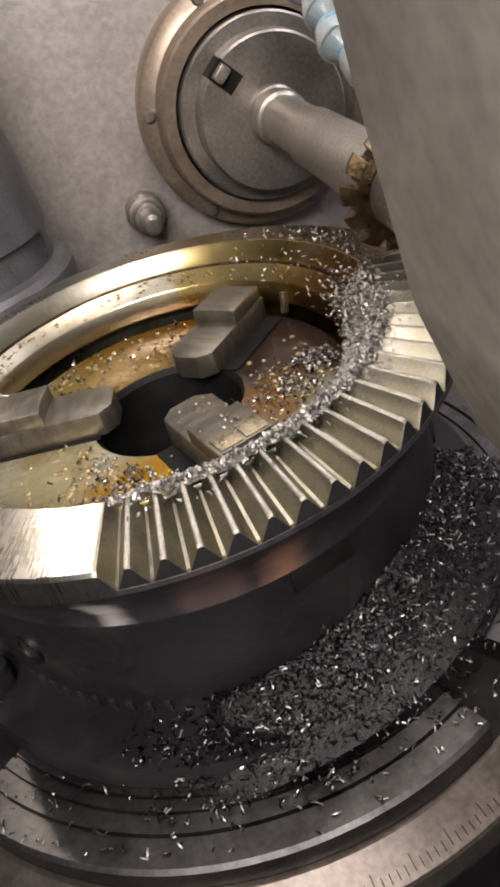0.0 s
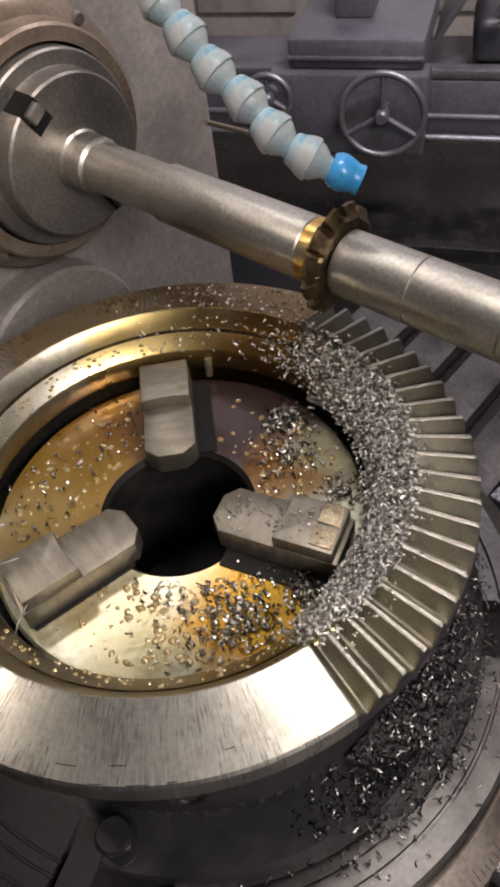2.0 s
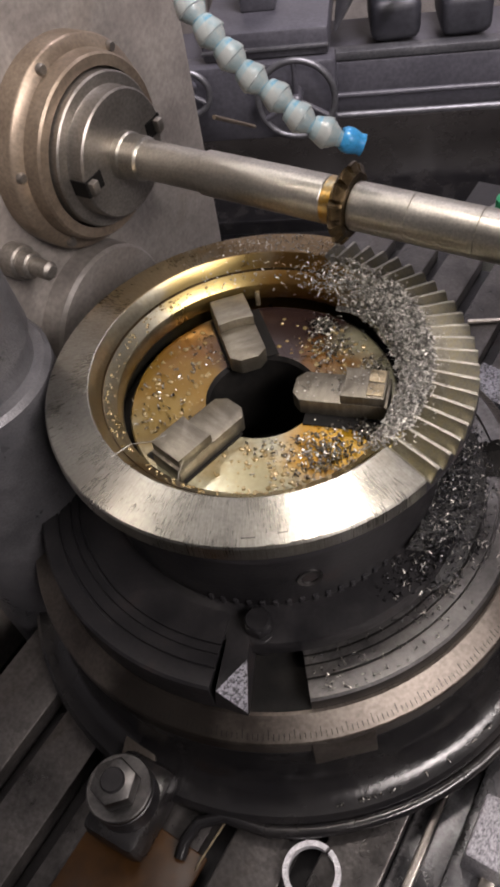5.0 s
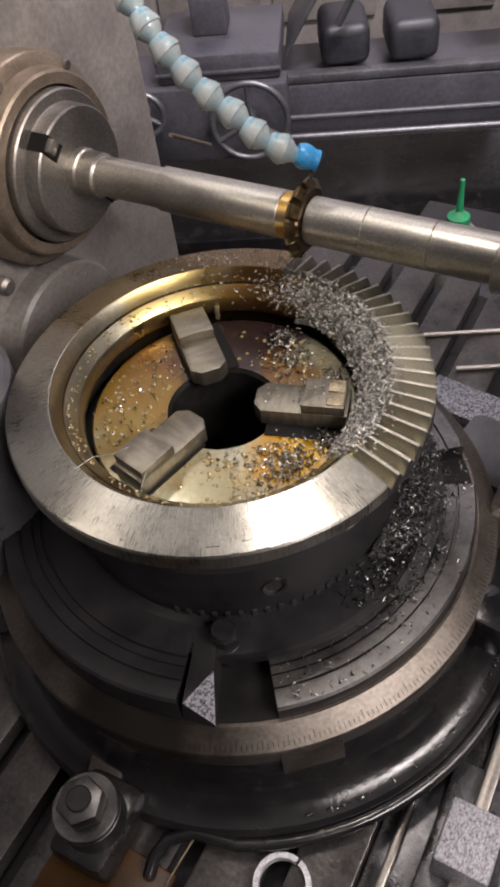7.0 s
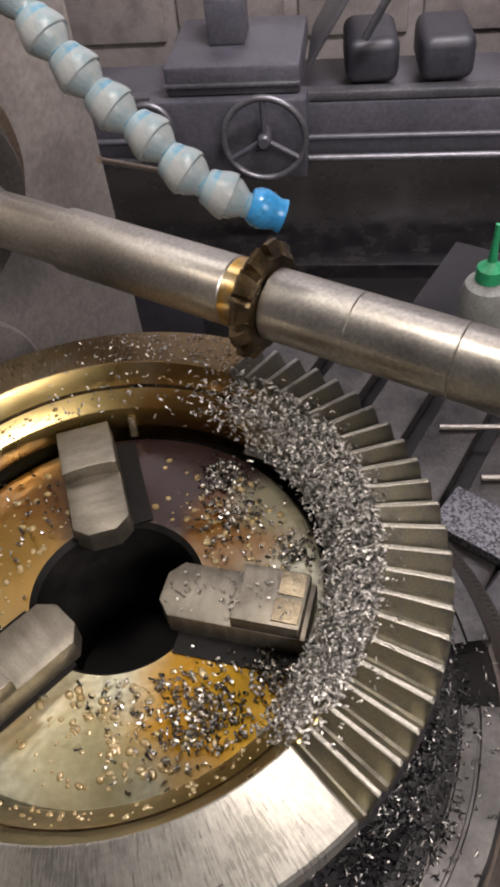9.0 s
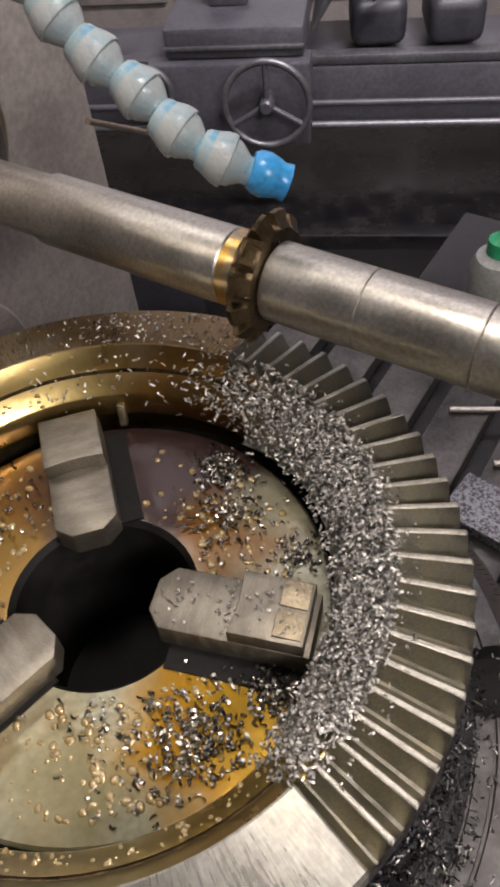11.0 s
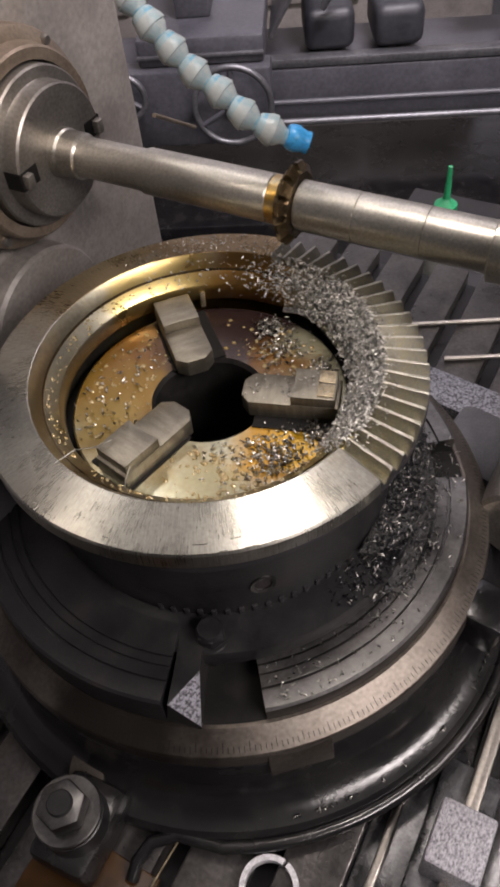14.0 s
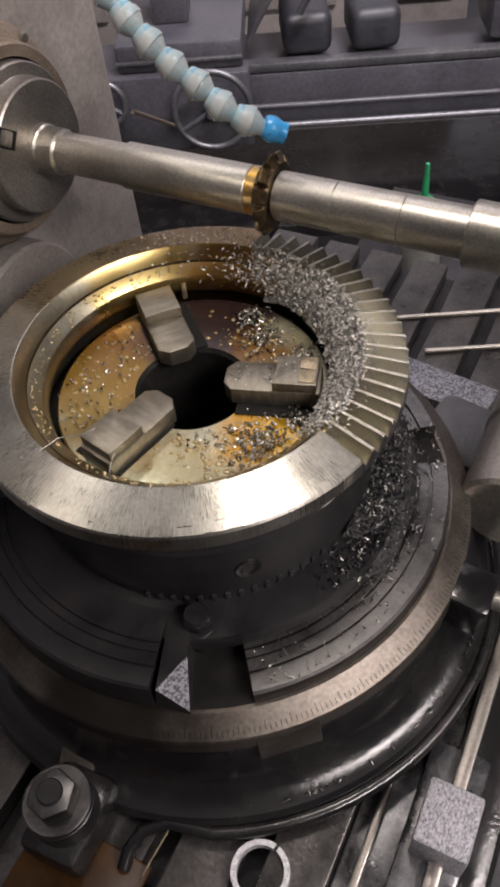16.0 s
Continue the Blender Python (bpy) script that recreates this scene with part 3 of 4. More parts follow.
def build_gear():
    t = thing("ring_gear", "oily steel ring gear with part of its teeth cut", "gear")
    pitch = 360 / TEETH
    outer, inner = 0.1605, 0.1278
    # the ring: flat blank, and the cut stretch let down to the roots
    flank = [(0.10, 0.0), (0.16, 0.04), (0.44, 0.92), (0.48, 1.0)]
    rows = [(FIRST + (-3 + f) * pitch, d) for f, d in flank]
    a, stop = rows[-1][0], FIRST + (LAST_K + 0.56) * pitch
    while a + 1.3 < stop:
        a += 1.3
        rows.append((a, 1.0))
    rows += [(FIRST + (LAST_K + 1.04 - f) * pitch, d) for f, d in reversed(flank)]
    cutting = len(rows)
    a = rows[-1][0]
    while a + 1.5 < rows[0][0] + 360:
        a += 1.5
        rows.append((a, 0.0))

    def face(f, dep):
        return inner + (outer - inner) * f, 0.0060 * (1 - f) - (0.0066 + 0.0030 * f) * dep

    bm = bmesh.new()
    cols = []
    for az, dep in rows:
        col = [polar(r, az, z) for r, z in ((0.1180, -0.049), (0.1180, -0.0300), (0.1086, -0.0278), (0.1080, -0.0262), (0.1094, -0.0145), (0.1101, -0.0134), (0.1185, -0.0062), (0.1188, -0.0074), (0.1196, -0.0072), (0.1200, -0.0048), (0.1262, 0.0045 - 0.004 * dep), (0.1270, 0.0057 - 0.006 * dep))]
        for k in range(6):
            r, z = face(k / 5, dep)
            col.append(polar(r, az, z))
        col.append(polar(0.1618 - 0.0006 * dep, az, -0.0016 - 0.0096 * dep))
        col += [polar(r, az, z) for r, z in ((0.1620, -0.0130), (0.1565, -0.0215), (0.1500, -0.0300), (0.1440, -0.0415), (0.1440, -0.049))]
        cols.append([bm.verts.new(p) for p in col])
    n, m = len(cols), len(cols[0])
    for i in range(n):
        p, q = cols[i], cols[(i + 1) % n]
        for j in range(m):
            f = bm.faces.new((p[j], q[j], q[(j + 1) % m], p[(j + 1) % m]))
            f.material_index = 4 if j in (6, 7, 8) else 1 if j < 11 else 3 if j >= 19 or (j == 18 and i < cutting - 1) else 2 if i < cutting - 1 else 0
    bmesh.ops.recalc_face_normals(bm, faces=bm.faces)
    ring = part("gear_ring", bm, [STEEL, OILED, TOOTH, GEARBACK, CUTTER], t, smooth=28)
    part("locating_pin", box(0.004, 0.0042, 0.013, pose(*polar(0.1062, 74, -0.0255), 0, 12, 74), 0.0006), PAD, t, "small brass-coloured locating pin")
    # one tooth about azimuth 0, then repeated
    bm = bmesh.new()
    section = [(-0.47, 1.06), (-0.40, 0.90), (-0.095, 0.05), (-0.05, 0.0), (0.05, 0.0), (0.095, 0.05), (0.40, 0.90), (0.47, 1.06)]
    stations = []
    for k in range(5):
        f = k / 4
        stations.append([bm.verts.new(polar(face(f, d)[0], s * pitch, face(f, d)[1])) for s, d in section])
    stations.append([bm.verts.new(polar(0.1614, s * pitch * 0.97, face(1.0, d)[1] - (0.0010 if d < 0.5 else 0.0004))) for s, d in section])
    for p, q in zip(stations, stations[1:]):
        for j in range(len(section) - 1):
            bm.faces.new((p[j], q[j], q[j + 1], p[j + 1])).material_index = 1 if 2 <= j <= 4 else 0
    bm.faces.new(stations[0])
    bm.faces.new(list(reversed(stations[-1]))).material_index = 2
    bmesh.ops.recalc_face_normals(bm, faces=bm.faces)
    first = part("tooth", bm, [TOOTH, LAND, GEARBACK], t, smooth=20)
    first.matrix_local = pose(0, 0, 0, 0, 0, FIRST - 2 * pitch)
    for k in range(-1, LAST_K + 1):
        o = new("tooth", first.data)
        o.parent = t
        o.matrix_local = pose(0, 0, 0, 0, 0, FIRST + k * pitch)
    # nicks along the rim and a thread of swarf
    for az, r, ln in ((-104, 0.1601, 0.005), (-98, 0.1602, 0.009), (-93, 0.1600, 0.004), (-84, 0.1520, 0.004), (-101, 0.1530, 0.007), (-109, 0.1545, 0.009), (-131, 0.1560, 0.004), (-147, 0.1575, 0.006)):
        part("rim_nick", box(0.0003, ln, 0.0004, pose(*polar(r, az, 0.0060 * (0.1605 - r) / 0.0327 + 0.0001), 0, 0, az + 1.5)), INKSHADE, t)


build_gear()


# ---- chips ----
def chip_bed(name, label, places, mat, seed, size=(0.0035, 0.0065), mound=None, bed=None, width=(0.0005, 0.0010)):
    """Curled shavings, each a bent strip, at (place, normal tilt) rows; mound: a lumpy bed beneath."""
    rng = random.Random(seed)
    verts, faces = [], []
    if mound:
        base = len(verts)
        rowsm, cols = mound[0], mound[1]
        for row in mound[2]:
            verts += [tuple(p) for p in row]
        for i in range(rowsm - 1):
            for j in range(cols - 1):
                faces.append((base + i * cols + j, base + (i + 1) * cols + j, base + (i + 1) * cols + j + 1, base + i * cols + j + 1))
    for p in places:
        ln, wd = rng.uniform(*size), rng.uniform(*width)
        turn = Euler((rng.gauss(0, 0.55), rng.gauss(0, 0.5), rng.uniform(0, 6.283))).to_matrix()
        bend = rng.uniform(0.5, 2.4)
        o = len(verts)
        for s in range(4):
            u = s / 3 - 0.5
            ang = u * bend
            rad = ln / bend
            c = Vector((rad * math.sin(ang), 0, -rad * (1 - math.cos(ang)) + rad * (1 - math.cos(bend / 2)) * 0.4))
            for side in (-1, 1):
                q = turn @ (c + Vector((0, side * wd / 2, 0.0003 * side * u)))
                verts.append((p[0] + q.x, p[1] + q.y, p[2] + q.z))
        for s in range(3):
            b = o + 2 * s
            faces.append((b, b + 1, b + 3, b + 2))
    me = bpy.data.meshes.new(name)
    me.from_pydata(verts, [], faces)
    me.materials.append(mat)
    me.materials.append(bed or BED)
    beds = (mound[0] - 1) * (mound[1] - 1) if mound else 0
    for f in me.polygons[:beds]:
        f.material_index, f.use_smooth = 1, True
    return tagged(new(name, me), label, "metal chips", kind="stuff")


def oil_droplets(rng):
    """Beads of oil standing on the chuck face, the jaws and the inner lip of the gear."""
    verts, faces = [], []

    def bead(x, y, z, r):
        o, flat = len(verts), rng.uniform(0.35, 0.6)
        long, turn = rng.uniform(1.0, 1.5), rng.uniform(0, 3.14)
        for lat, high in ((1.0, 0.0), (0.82, 0.57), (0.45, 0.89)):
            for k in range(9):
                a = 2 * math.pi * k / 9
                u, v = r * lat * long * math.cos(a), r * lat * math.sin(a)
                verts.append((x + u * math.cos(turn) - v * math.sin(turn), y + u * math.sin(turn) + v * math.cos(turn), z + r * high * flat))
        verts.append((x, y, z + r * flat))
        for ring in range(2):
            for k in range(9):
                faces.append((o + 9 * ring + k, o + 9 * ring + (k + 1) % 9, o + 9 * ring + 9 + (k + 1) % 9, o + 9 * ring + 9 + k))
        for k in range(9):
            faces.append((o + 18 + k, o + 18 + (k + 1) % 9, o + 27))
        faces.append(tuple(o + 8 - k for k in range(9)))

    for _ in range(430):
        az, r = rng.choice((rng.gauss(-80, 22), rng.gauss(-95, 20), rng.gauss(150, 30), rng.gauss(20, 20))), rng.uniform(0.050, 0.096)
        bead(*polar(r, az, -0.0346), rng.choice((0.0006, 0.0008, 0.0011, 0.0016, 0.0021)))
    for _ in range(190):
        az, r = rng.uniform(95, 300), rng.uniform(0.1105, 0.1180)
        bead(*polar(r, az, -0.0133 + 0.0072 * (r - 0.1101) / 0.0084), rng.choice((0.0005, 0.0007, 0.0010, 0.0013)))
    me = bpy.data.meshes.new("oil_droplets")
    me.from_pydata(verts, [], faces)
    me.materials.append(OIL)
    for f in me.polygons:
        f.use_smooth = True
    tagged(new("oil_droplets", me), "amber oil droplets standing on the chuck face", "oil droplets", kind="stuff")


def build_chips():
    rng = random.Random(4)
    # heap along the inside of the cut teeth
    def heap(r, az):
        edge = min(1.0, max(0.0, (az + 70) / 14)) * min(1.0, max(0.0, (50 - az) / 30))
        f = (r - 0.103) / 0.026
        ground = float(np.interp(r, (0.1030, 0.1100, 0.1195, 0.1275, 0.1320), (-0.0190, -0.0128, -0.0050, 0.0062, 0.0052)))
        hump = 0.0060 * math.sin(math.pi * min(1, max(0, f))) * edge
        return ground + hump + 0.0022 * edge * noise.noise((r * 160, az * 0.35, 1.0))
    rows = []
    for i in range(90):
        az = -62 + 98 * i / 89
        sink = 0.0012 + 0.012 * max(0, 1 - (i + 1) / 14) + 0.012 * max(0, 1 - (90 - i) / 22)
        rows.append([polar(0.1050 + 0.0245 * j / 11, az, heap(0.1050 + 0.0245 * j / 11, az) - sink) for j in range(12)])
    places = []
    while len(places) < 6200:
        az, r = rng.uniform(-66, 96), rng.gauss(0.1165, 0.0075)
        if not 0.102 < r < 0.1315 or rng.random() > min(1, (az + 70) / 18) * min(1, max(0.03, (58 - az) / 40)):
            continue
        places.append(polar(r, az, heap(r, az) + rng.uniform(0.0, 0.002)))
    chip_bed("chip_heap", "heap of bright curled steel chips along the cut teeth", places, CHIP, 1, (0.0020, 0.0042), (90, 12, rows), FINES, (0.0007, 0.0012))
    # chips sprinkled on the top face near the cutter and on the teeth
    places = []
    for _ in range(260):
        az, r = rng.gauss(64, 15), rng.uniform(0.128, 0.158)
        if 42 < az < 100:
            places.append(polar(r, az, 0.0060 * (0.1605 - r) / 0.0327 + 0.0008))
    for _ in range(150):
        az, r = rng.uniform(-60, 36), rng.uniform(0.126, 0.140)
        places.append(polar(r, az, 0.0060 * (0.1605 - r) / 0.0327 + 0.0006))
    chip_bed("loose_chips", "loose steel chips strewn over the gear's top face", places, CHIP, 2, (0.0015, 0.0030), width=(0.0005, 0.0010))
    # chips in the oil on the chuck's face
    places = []
    centres = [(0.078, -70, 0.011, 260), (0.094, -48, 0.008, 230), (0.070, 18, 0.011, 190), (0.088, 37, 0.006, 260), (0.092, -5, 0.006, 90), (0.075, -85, 0.016, 110), (0.080, 120, 0.018, 70), (0.085, 165, 0.016, 60), (0.060, -100, 0.012, 40)]
    for r0, az0, spread, count in centres:
        c = polar(r0, az0)
        for _ in range(count):
            p = c + Vector((rng.gauss(0, spread), rng.gauss(0, spread), 0))
            if 0.047 < p.length < 0.105:
                places.append((p.x, p.y, -0.0335 + rng.uniform(0, 0.0018)))
    chip_bed("wet_chips", "dark wet chips lying in oil on the chuck face", places, WETCHIP, 3, (0.0022, 0.0046), width=(0.0008, 0.0017))
    oil_droplets(rng)
    # chips on the jaws
    places = []
    for _ in range(75):
        p = pose(0, 0, 0, 0, 0, -31) @ Vector((rng.uniform(0.03, 0.093), rng.uniform(-0.013, 0.013), 0))
        places.append((p.x, p.y, -0.0182 if p.length < 0.064 else -0.0095))
    chip_bed("jaw_chips", "few fine chips stuck on a chuck jaw", places, CHIP, 5, (0.001, 0.003), width=(0.0006, 0.0012))
    # oily heap on the faceplate beneath, blackened for the shade under the gear
    def bank(r, az):
        edge = min(1, max(0, (az + 82) / 25)) * min(1, max(0, (40 - az) / 20))
        floor_z = -0.1220 if r < 0.1685 else -0.1376
        return max(floor_z, -0.1375 + max(0, (0.190 - r) / 0.050) * (0.030 + 0.020 * min(1, max(0, (az + 50) / 35))) * edge) + 0.002 * edge * noise.noise((r * 120, az * 0.3, 7))
    rows = []
    for i in range(80):
        az = -66 + 98 * i / 79
        sink = 0.0012 + 0.012 * max(0, 1 - (i + 1) / 16)
        rows.append([polar(0.1395 + 0.0385 * j / 13, az, bank(0.1395 + 0.0385 * j / 13, az) - sink - 0.01 * max(0, j / 13 - 0.85)) for j in range(14)])
    places = []
    while len(places) < 4200:
        az, r = rng.uniform(-78, 34), rng.uniform(0.1405, 0.188)
        if rng.random() > min(1, (az + 80) / 34) * min(1, (0.190 - r) / 0.03):
            continue
        places.append(polar(r, az, bank(r, az) + rng.uniform(0, 0.002)))
    for _ in range(150):
        r, az = rng.uniform(0.170, 0.203), rng.uniform(-100, -10)
        places.append(polar(r, az, -0.1370))
    for _ in range(30):
        az = rng.uniform(-100, -40)
        places.append(polar(0.2485, az, -0.2495))
    chip_bed("oily_chip_bank", "bank of oily chips, darkened for shade, on the rotary table", places, CHIPDARK, 6, (0.002, 0.0045), (80, 14, rows))
    chip_bed("glinting_chips", "bright chips glinting on the dark chip bank", [p for k, p in enumerate(places) if k % 8 == 0 or k > 4200], CHIP, 16, (0.0028, 0.0062))


build_chips()


# ---- milling arbor and spindle ----
def build_arbor():
    t = thing("milling_arbor", "turning steel milling arbor with spacers and a form cutter", "milling arbor", at=ARBOR_FRAME)
    t.rotation_mode = "QUATERNION"
    # spindle nose with its two drive slots
    part("nose_disc", revolve([(0.0, -0.118), (0.0695, -0.118), (0.0695, -0.0785), (0.068, -0.0770), (0.0585, -0.0768), (0.0578, -0.0755), (0.0578, -0.0610), (0.0562, -0.0595), (0.022, -0.0595), (0.0, -0.0595)], 96), NOSE, t)
    for k in (0, 1):
        m = pose(0, 0, 0, 0, 0, 180 * k)
        # flat black plates paint the shade inside the drive slots
        part("drive_slot", box(0.022, 0.016, 0.0015, m @ pose(0.0470, 0, -0.0593)), INKSHADE, t, "dark drive slot")
        part("slot_mouth", box(0.0012, 0.016, 0.017, m @ pose(0.0577, 0, -0.0680)), INKSHADE, t)
        part("drive_key", box(0.009, 0.0130, 0.010, m @ pose(0.0515, 0, -0.0575), 0.0015), NOSE, t, "steel drive key")
    part("shank", revolve([(0.0, -0.0605), (0.0215, -0.0605), (0.0215, -0.053), (0.0200, -0.051), (0.0200, -0.0350), (0.0185, -0.0340), (0.0175, -0.033), (0.0175, 0.034), (0.0, 0.034)], 64), ARBOR, t)
    z = 0.034
    for ln, mat in ((0.1190, ARBOR), (0.0105, HEATED)):
        part("spacer", revolve([(0.012, z), (0.0188, z), (0.0194, z + 0.0008), (0.0194, z + ln - 0.0008), (0.0188, z + ln), (0.012, z + ln)], 64, closed=True), mat, t)
        z += ln
    c0 = z + 0.0010
    z += 0.0140
    for ln in (0.0490, 0.0545, 0.0500):
        part("spacer", revolve([(0.012, z), (0.0188, z), (0.0194, z + 0.0006), (0.0194, z + ln - 0.0006), (0.0188, z + ln), (0.012, z + ln)], 64, closed=True), ARBOR, t)
        z += ln
    part("bearing_sleeve", revolve([(0.012, z), (0.0235, z), (0.0248, z + 0.001), (0.0248, z + 0.13), (0.0235, z + 0.131), (0.012, z + 0.131)], 64, closed=True), ARBOR, t)
    part("core", revolve([(0.0, 0.032), (0.0135, 0.032), (0.0135, z + 0.135), (0.0, z + 0.135)], 32), ARBOR, t)
    # form cutter: gullets and relieved teeth
    teeth, rr = 12, 0.0330
    bm = bmesh.new()
    outline = []
    for k in range(teeth):
        b = 2 * math.pi * k / teeth
        w = 2 * math.pi / teeth
        for f, r in ((0.0, rr), (0.30, rr * 0.985), (0.62, rr * 0.955), (0.66, rr * 0.80), (0.80, rr * 0.76), (0.94, rr * 0.80)):
            outline.append((b + f * w, r))
    n = len(outline)
    layers = []
    for zz, k in ((c0, 0.78), (c0 + 0.0020, 0.84), (c0 + 0.0050, 1.0), (c0 + 0.0074, 1.0), (c0 + 0.0104, 0.84), (c0 + 0.0124, 0.78)):
        layers.append([bm.verts.new((max(0.024, r * k if r > rr * 0.9 else min(r, rr * k)) * math.cos(b), max(0.024, r * k if r > rr * 0.9 else min(r, rr * k)) * math.sin(b), zz)) for b, r in outline])
    for p, q in zip(layers, layers[1:]):
        for j in range(n):
            bm.faces.new((p[j], p[(j + 1) % n], q[(j + 1) % n], q[j]))
    bm.faces.new(list(reversed(layers[0])))
    bm.faces.new(layers[-1])
    bmesh.ops.recalc_face_normals(bm, faces=bm.faces)
    part("form_cutter", bm, CUTTER, t, "brown oily relieved form cutter", smooth=25)
    return t


arbor = build_arbor()


def build_column():
    t = thing("mill_column", "worn grey painted column of the milling machine", "machine column", at=ARBOR_FRAME)
    part("column_body", box(0.62, 1.9, 0.5, pose(-0.10, -0.60, -0.378), 0.012), PAINT, t)
    part("cover_ring", revolve([(0.072, -0.130), (0.0975, -0.130), (0.0975, -0.108), (0.0955, -0.105), (0.0855, -0.101), (0.0835, -0.087), (0.0815, -0.085), (0.072, -0.085)], 96, closed=True), COVER, t, "brown worn cover ring with small screws")
    for k in range(6):
        a = radians(168 + 60 * k)
        sc = part("cover_screw", revolve([(0.0, 0.0), (0.0050, 0.0), (0.0050, 0.003), (0.004, 0.005), (0.0, 0.0055)], 20), NOSE, t)
        sc.matrix_local = pose(0.0905 * math.cos(a), 0.0905 * math.sin(a), -0.1035)
    b = part("round_boss", revolve([(0.0, -0.137), (0.088, -0.137), (0.088, -0.104), (0.085, -0.100), (0.0, -0.100)], 64), PAINT, t)
    b.matrix_local = pose(-0.040, -0.190, 0)
    bolt = part("stop_bolt", revolve([(0.0, -0.130), (0.0165, -0.130), (0.0165, -0.112), (0.0150, -0.110), (0.0130, -0.1095), (0.0130, -0.099), (0.0115, -0.097), (0.0088, -0.0965), (0.0088, -0.078), (0.006, -0.0745), (0.0, -0.074)], 24), NOSE, t, "shiny stepped stop bolt")
    bolt.matrix_local = pose(-0.115, -0.056, 0)
    h = part("side_casting", revolve([(0.0, -0.6), (0.080, -0.6), (0.080, -0.065), (0.076, -0.060), (0.068, -0.058), (0.068, -0.036), (0.072, -0.034), (0.064, 0.10), (0.056, 0.40), (0.0, 0.40)], 48), GREYCAST, t)
    h.matrix_local = pose(-0.262, 0.02, -0.050, -90, 0, 0)


build_column()


def build_support():
    t = thing("arbor_support", "worn grey steel arbor support hanging from the overarm", "arbor support", at=ARBOR_FRAME)
    part("bearing_hub", revolve([(0.0255, 0.388), (0.053, 0.388), (0.057, 0.392), (0.057, 0.492), (0.053, 0.496), (0.0255, 0.496)], 64, closed=True), BEIGE, t)
    arm = prism([(-0.060, -0.010), (-0.078, 0.020), (-0.090, 0.06), (-0.096, 0.11), (-0.102, 0.18), (-0.102, 0.37), (0.102, 0.37), (0.102, 0.18), (0.096, 0.11), (0.090, 0.06), (0.078, 0.020), (0.060, -0.010), (0.056, 0.018), (0.0, 0.059), (-0.056, 0.018)], 0.092, 0.004)
    part("arm", arm, BEIGE, t).matrix_local = pose(0, 0, 0.395)


build_support()


# ---- coolant hose ----
def build_hose():
    t = thing("coolant_hose", "wet milky segmented coolant hose with a blue nozzle", "coolant hose")
    beads = [(0.1195, 0.1040, 0.0930), (0.1020, 0.1110, 0.1015), (0.0860, 0.1212, 0.1128), (0.0745, 0.1362, 0.1250), (0.0605, 0.1490, 0.1375), (0.0490, 0.1605, 0.1520), (0.0385, 0.1720, 0.1670), (0.0300, 0.1855, 0.1820), (0.0240, 0.2010, 0.1970), (0.0200, 0.2180, 0.2120), (0.0180, 0.2360, 0.2270), (0.0180, 0.2550, 0.2420)]
    seg = [(0.0045, -0.0110), (0.0076, -0.0108), (0.0086, -0.0095), (0.0096, -0.0060), (0.0112, -0.0020), (0.0118, 0.0012), (0.0116, 0.0026), (0.0104, 0.0030), (0.0098, 0.0052), (0.0080, 0.0080), (0.0064, 0.0102), (0.0058, 0.0140), (0.0045, 0.0140)]
    tint = [1, 1, 1, 0, 0, 0, 0, 0, 0, 0, 1, 1]
    for k in range(1, len(beads)):
        way = Vector(beads[k - 1]) - Vector(beads[min(k + 1, len(beads) - 1)])
        b = part("hose_segment", revolve(seg, 32, mats=tint), [MILKY, CYAN], t, smooth=32)
        b.matrix_local = Matrix.Translation(beads[k]) @ way.to_track_quat("Z", "Y").to_matrix().to_4x4()
    way = Vector(beads[0]) - Vector(beads[1])
    noz = part("nozzle", revolve([(0.0030, -0.008), (0.0078, -0.008), (0.0094, -0.005), (0.0098, -0.001), (0.0088, 0.003), (0.0078, 0.006), (0.0084, 0.0095), (0.0062, 0.0100), (0.0050, 0.006), (0.0030, 0.0)], 32), BLUE, t, "bright blue plastic nozzle", smooth=60)
    noz.matrix_local = Matrix.Translation(beads[0]) @ way.to_track_quat("Z", "Y").to_matrix().to_4x4()
    part("hose_fitting", tube([(0.018, 0.255, 0.242), (0.018, 0.275, 0.256), (0.016, 0.330, 0.268)], 0.010, 16), NOSE, t)


build_hose()


# ---- small things on the mill table ----
def build_bottle():
    t = thing("spout_bottle", "small hazy plastic bottle with a green pointed spout", "bottle", at=pose(0.532, 0.515, 0))
    part("bottle_body", revolve([(0.0, -0.46), (0.034, -0.46), (0.036, -0.455), (0.036, -0.365), (0.030, -0.348), (0.016, -0.340), (0.014, -0.333), (0.0, -0.333)], 40), BOTTLE, t)
    part("cap", revolve([(0.0, -0.340), (0.019, -0.340), (0.018, -0.322), (0.012, -0.318), (0.006, -0.312), (0.0035, -0.258), (0.0, -0.256)], 24), GREEN, t, "green pointed spout cap")
    s = thing("side_shelf", "dark steel shelf beside the milling table", "shelf", at=pose(0.56, 0.56, 0, 0, 0, TABLE_AZ))
    part("shelf_board", box(0.34, 0.26, 0.02, pose(0.02, -0.02, -0.4705), 0.003), BLACKED, s)
    part("shelf_post", box(0.05, 0.05, 1.27, pose(0.02, -0.02, -1.1155), 0.004), BLACKED, s)


build_bottle()


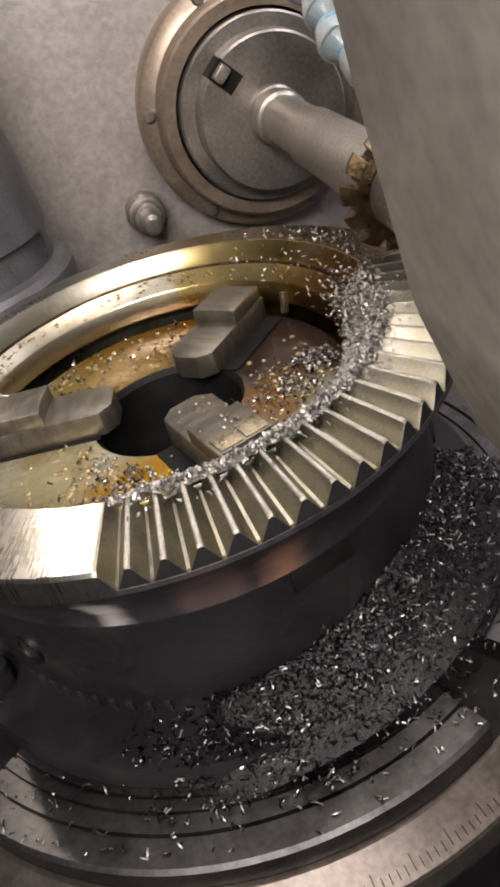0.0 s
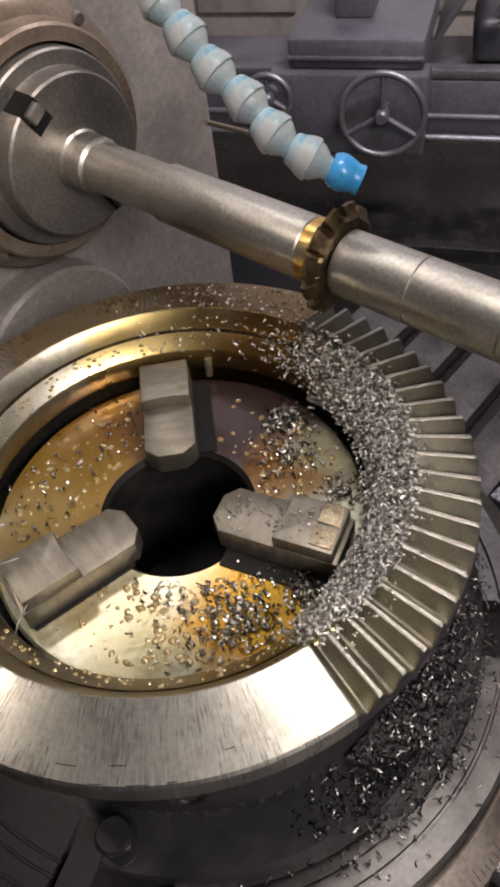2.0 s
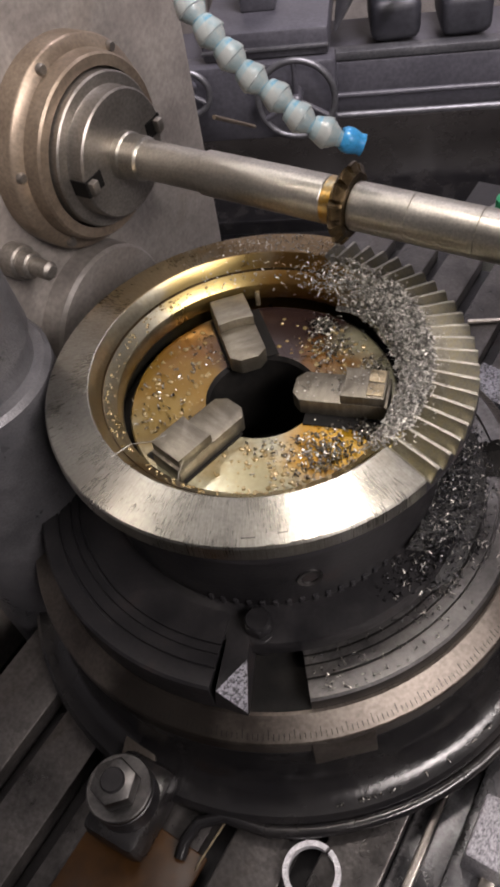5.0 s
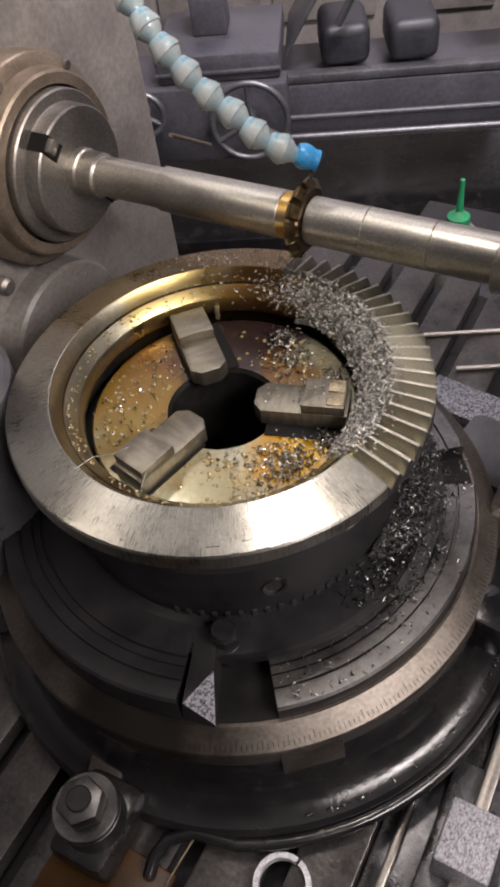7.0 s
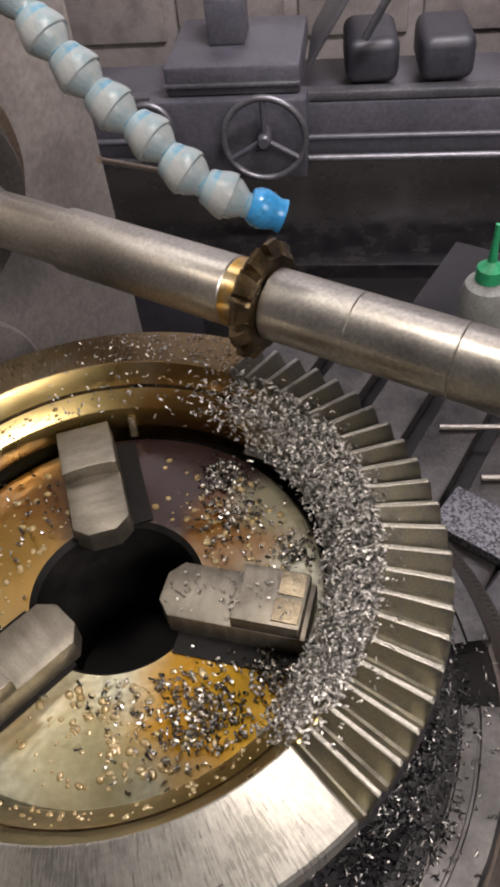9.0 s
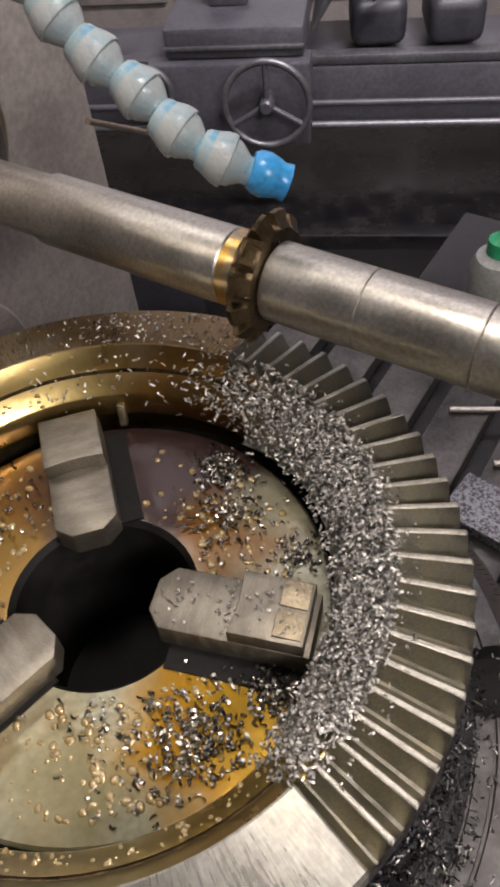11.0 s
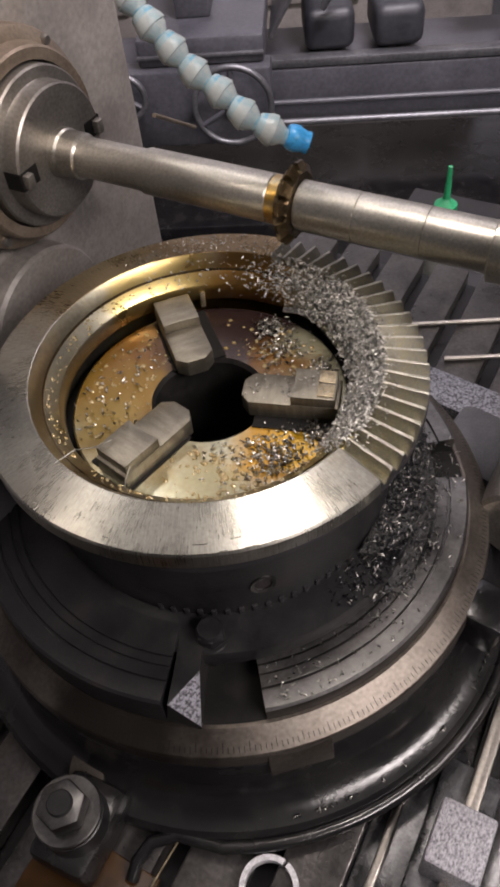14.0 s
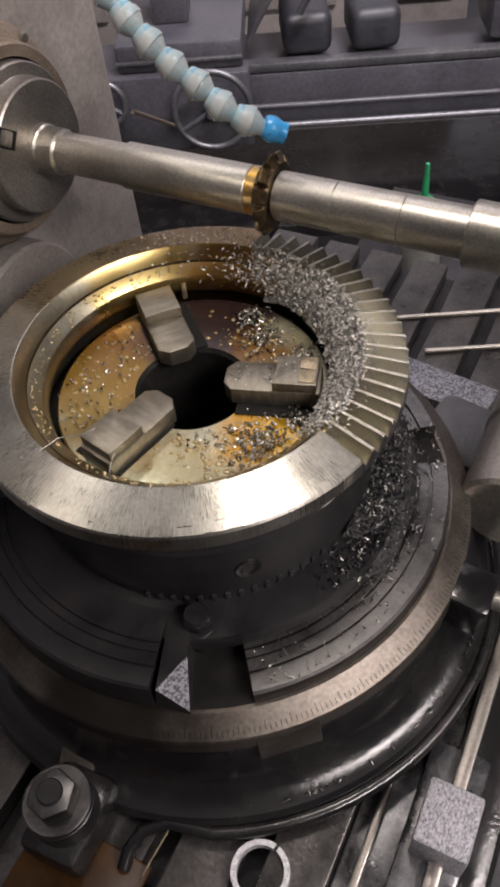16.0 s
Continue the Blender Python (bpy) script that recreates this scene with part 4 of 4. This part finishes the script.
def build_swarf():
    w = part("swarf_thread", tube([(-0.120, -0.052, 0.0062), (-0.105, -0.047, 0.0072), (-0.092, -0.040, -0.004), (-0.080, -0.034, -0.0085)], 0.00035, 6), CHIP)
    tagged(w, "thin curled steel swarf thread hanging off the gear", "swarf")
    w = part("swarf_thread", tube([(-0.084, -0.078, -0.020), (-0.080, -0.068, -0.014), (-0.074, -0.062, -0.0085)], 0.00035, 6), CHIP)
    tagged(w, "thin curled steel swarf thread hanging off the gear", "swarf")
    w = part("swarf_thread", tube([(-0.168, -0.252, -0.2735), (-0.155, -0.243, -0.268), (-0.143, -0.234, -0.2665), (-0.128, -0.224, -0.262)], 0.0008, 6), PAD)
    tagged(w, "thin straw-coloured swarf thread lying on the mill table", "swarf")


build_swarf()


def build_rods():
    tagged(part("brass_rod", tube([(0.056, 0.309, 0.035), (0.125, 0.436, -0.054)], 0.0022, 10), COVER), "thin brownish brass rod behind the arbor", "rod")
    for a, b in (((0.318, 0.238, TABLE_TOP + 0.003), (0.480, 0.176, TABLE_TOP + 0.003)), ((0.325, 0.166, TABLE_TOP + 0.0035), (0.470, 0.110, TABLE_TOP + 0.0035))):
        tagged(part("steel_rod", tube([a, b], 0.003, 12), NOSE), "thin bright steel rod lying on the mill table", "rod", "rods on the table")


build_rods()


def build_near_parts():
    r = part("retaining_ring", revolve([(0.0182, 0.0), (0.0225, 0.0), (0.0228, 0.003), (0.0225, 0.010), (0.0182, 0.010)], 48, 4, 356, closed=True), RAW)
    tagged(r, "pale split steel ring lying on the mill table", "ring")
    r.matrix_local = pose(-0.0755, -0.2795, TABLE_TOP + 0.0005, 0, 0, 30)
    f = thing("foot_plate", "dimpled grey steel plate lying on the mill table", "plate", at=pose(0.3085, 0.098, TABLE_TOP + 0.006, 0, 0, -56))
    part("plate", box(0.115, 0.050, 0.012, None, 0.002), DIMPLED, f)
    b = thing("stop_block", "wet scuffed steel stop block on the table's edge", "block", at=TABLE_FRAME @ pose(-0.1555, -0.273, -0.262))
    part("block", box(0.050, 0.042, 0.046, None, 0.003), SCUFFED, b)
    part("block_foot", box(0.14, 0.05, 0.05, pose(0.0, 0.004, -0.045), 0.005), GREASE, b)
    pool = part("coolant_pool", box(0.24, 0.10, 0.004, TABLE_FRAME @ pose(-0.395, -0.0300, TABLE_TOP + 0.0022), 0.0015), COOLANT)
    tagged(pool, "puddle of amber coolant on the mill table", "puddle")


build_near_parts()


# ---- the lathe across the aisle ----
def build_lathe():
    f = pose(0.663, 2.034, -0.840, 0, 0, -23)  # x along the bed, y away
    t = thing("engine_lathe", "dark grey lathe across the aisle with handwheels", "lathe", at=f)
    part("bed", box(3.2, 0.34, 0.20, pose(0.55, 0.26, -0.05), 0.01), LATHE, t)
    part("bed_way", box(3.2, 0.05, 0.03, pose(0.55, 0.115, 0.066), 0.006), LATHEWAY, t)
    part("lead_screw", tube([(-0.9, 0.05, -0.115), (2.2, 0.05, -0.115)], 0.012, 16), LATHEWAY, t)
    part("feed_rod", tube([(-0.9, 0.05, -0.045), (2.2, 0.05, -0.045)], 0.010, 16), LATHE, t)
    part("apron", box(0.50, 0.10, 0.26, pose(-0.12, 0.055, -0.03), 0.012), LATHE, t)
    part("carriage", box(0.42, 0.40, 0.09, pose(-0.10, 0.24, 0.145), 0.012), LATHE, t)
    part("carriage_edge", box(0.42, 0.016, 0.012, pose(-0.10, 0.036, 0.135), 0.003), LATHEWAY, t)
    part("tool_post", box(0.12, 0.12, 0.14, pose(-0.13, 0.25, 0.26), 0.01), LATHE, t)
    # Tray takes black: the shade below the bed put into its colour.
    part("tray", box(3.2, 0.7, 0.06, pose(0.55, 0.2, -0.42), 0.01), CAST, t, "chip tray painted black for the shade under the bed")
    part("pedestal", box(0.6, 0.45, 0.49, pose(-0.6, 0.25, -0.665), 0.015), LATHE, t)
    part("pedestal", box(0.6, 0.45, 0.49, pose(1.5, 0.25, -0.665), 0.015), LATHE, t)
    for x, rad, z in ((0.0, 0.128, 0.0), (-0.36, 0.072, 0.045)):
        wheel = [(rad + 0.011 * math.cos(a), 0.011 * math.sin(a)) for a in [2 * math.pi * k / 12 for k in range(12)]]
        w = part("handwheel", revolve(wheel, 64, closed=True), LATHEWAY, t, "worn steel handwheel")
        w.matrix_local = pose(x, -0.045, z, 90, 0, 0)
        part("hub", revolve([(0.0, -0.06), (0.022, -0.06), (0.022, 0.02), (0.016, 0.028), (0.0, 0.028)], 24), LATHE, w)
        for a in (90, 210, 330):
            part("spoke", tube([(0.015 * math.cos(radians(a)), 0.015 * math.sin(radians(a)), 0.0), (rad * math.cos(radians(a)), rad * math.sin(radians(a)), 0.0)], 0.009, 10), LATHE, w)
    part("tailstock_body", box(0.36, 0.24, 0.26, pose(1.10, 0.26, 0.21), 0.03), LATHE, t)
    part("tailstock_quill", revolve([(0.0, -0.2), (0.06, -0.2), (0.06, 0.12), (0.04, 0.13), (0.0, 0.13)], 32), LATHE, t).matrix_local = pose(0.90, 0.26, 0.27, 0, -90, 0)
    for x in (0.318, 0.545):
        part("motor_cover", box(0.165, 0.24, 0.135, pose(x, 0.25, 0.145, 0, 0, 4), 0.035, segments=4), LATHELOW, t, "dark rounded motor cover")
    part("splash_panel", box(0.012, 0.34, 0.30, pose(0.205, 0.30, 0.26, 0, 32, 0), 0.004), LATHEWAY, t, "slanted bare splash panel")
    part("lever", tube([(0.30, 0.10, 0.23), (0.37, 0.08, 0.36)], 0.012, 12), LATHEWAY, t)


build_lathe()


def build_cabinet():
    f = pose(0.95, 3.35, 0, 0, 0, -23)
    t = thing("machine_housing", "tall grey machine housing at the back of the shop", "machine", at=f)
    part("housing", box(2.6, 0.5, 1.75, pose(0, 0, -0.875), 0.03), PAINT, t)
    for k in range(5):
        part("door_panel", box(0.44, 0.02, 0.9, pose(-1.0 + 0.5 * k, -0.261, -0.5), 0.008), PAINT, t)


build_cabinet()


def motions():
    """The arbor turns once in about 2.2 s; all else stands still."""
    rows = []
    k = 0
    while k * 0.2 <= 16.0 + 1e-6:
        t = k * 0.2
        rows.append((t, ARBOR_FRAME @ pose(0, 0, 0, 0, 0, float(np.interp(t, TURN_T, TURN_DEG)))))
        k += 1
    walk(arbor, rows)


TURN_T, TURN_DEG = (0.0, 0.5, 1.5, 3.5, 7.0, 15.12, 16.1), (130, 222, 415, 675, 1208, 2520, 2680)
motions()
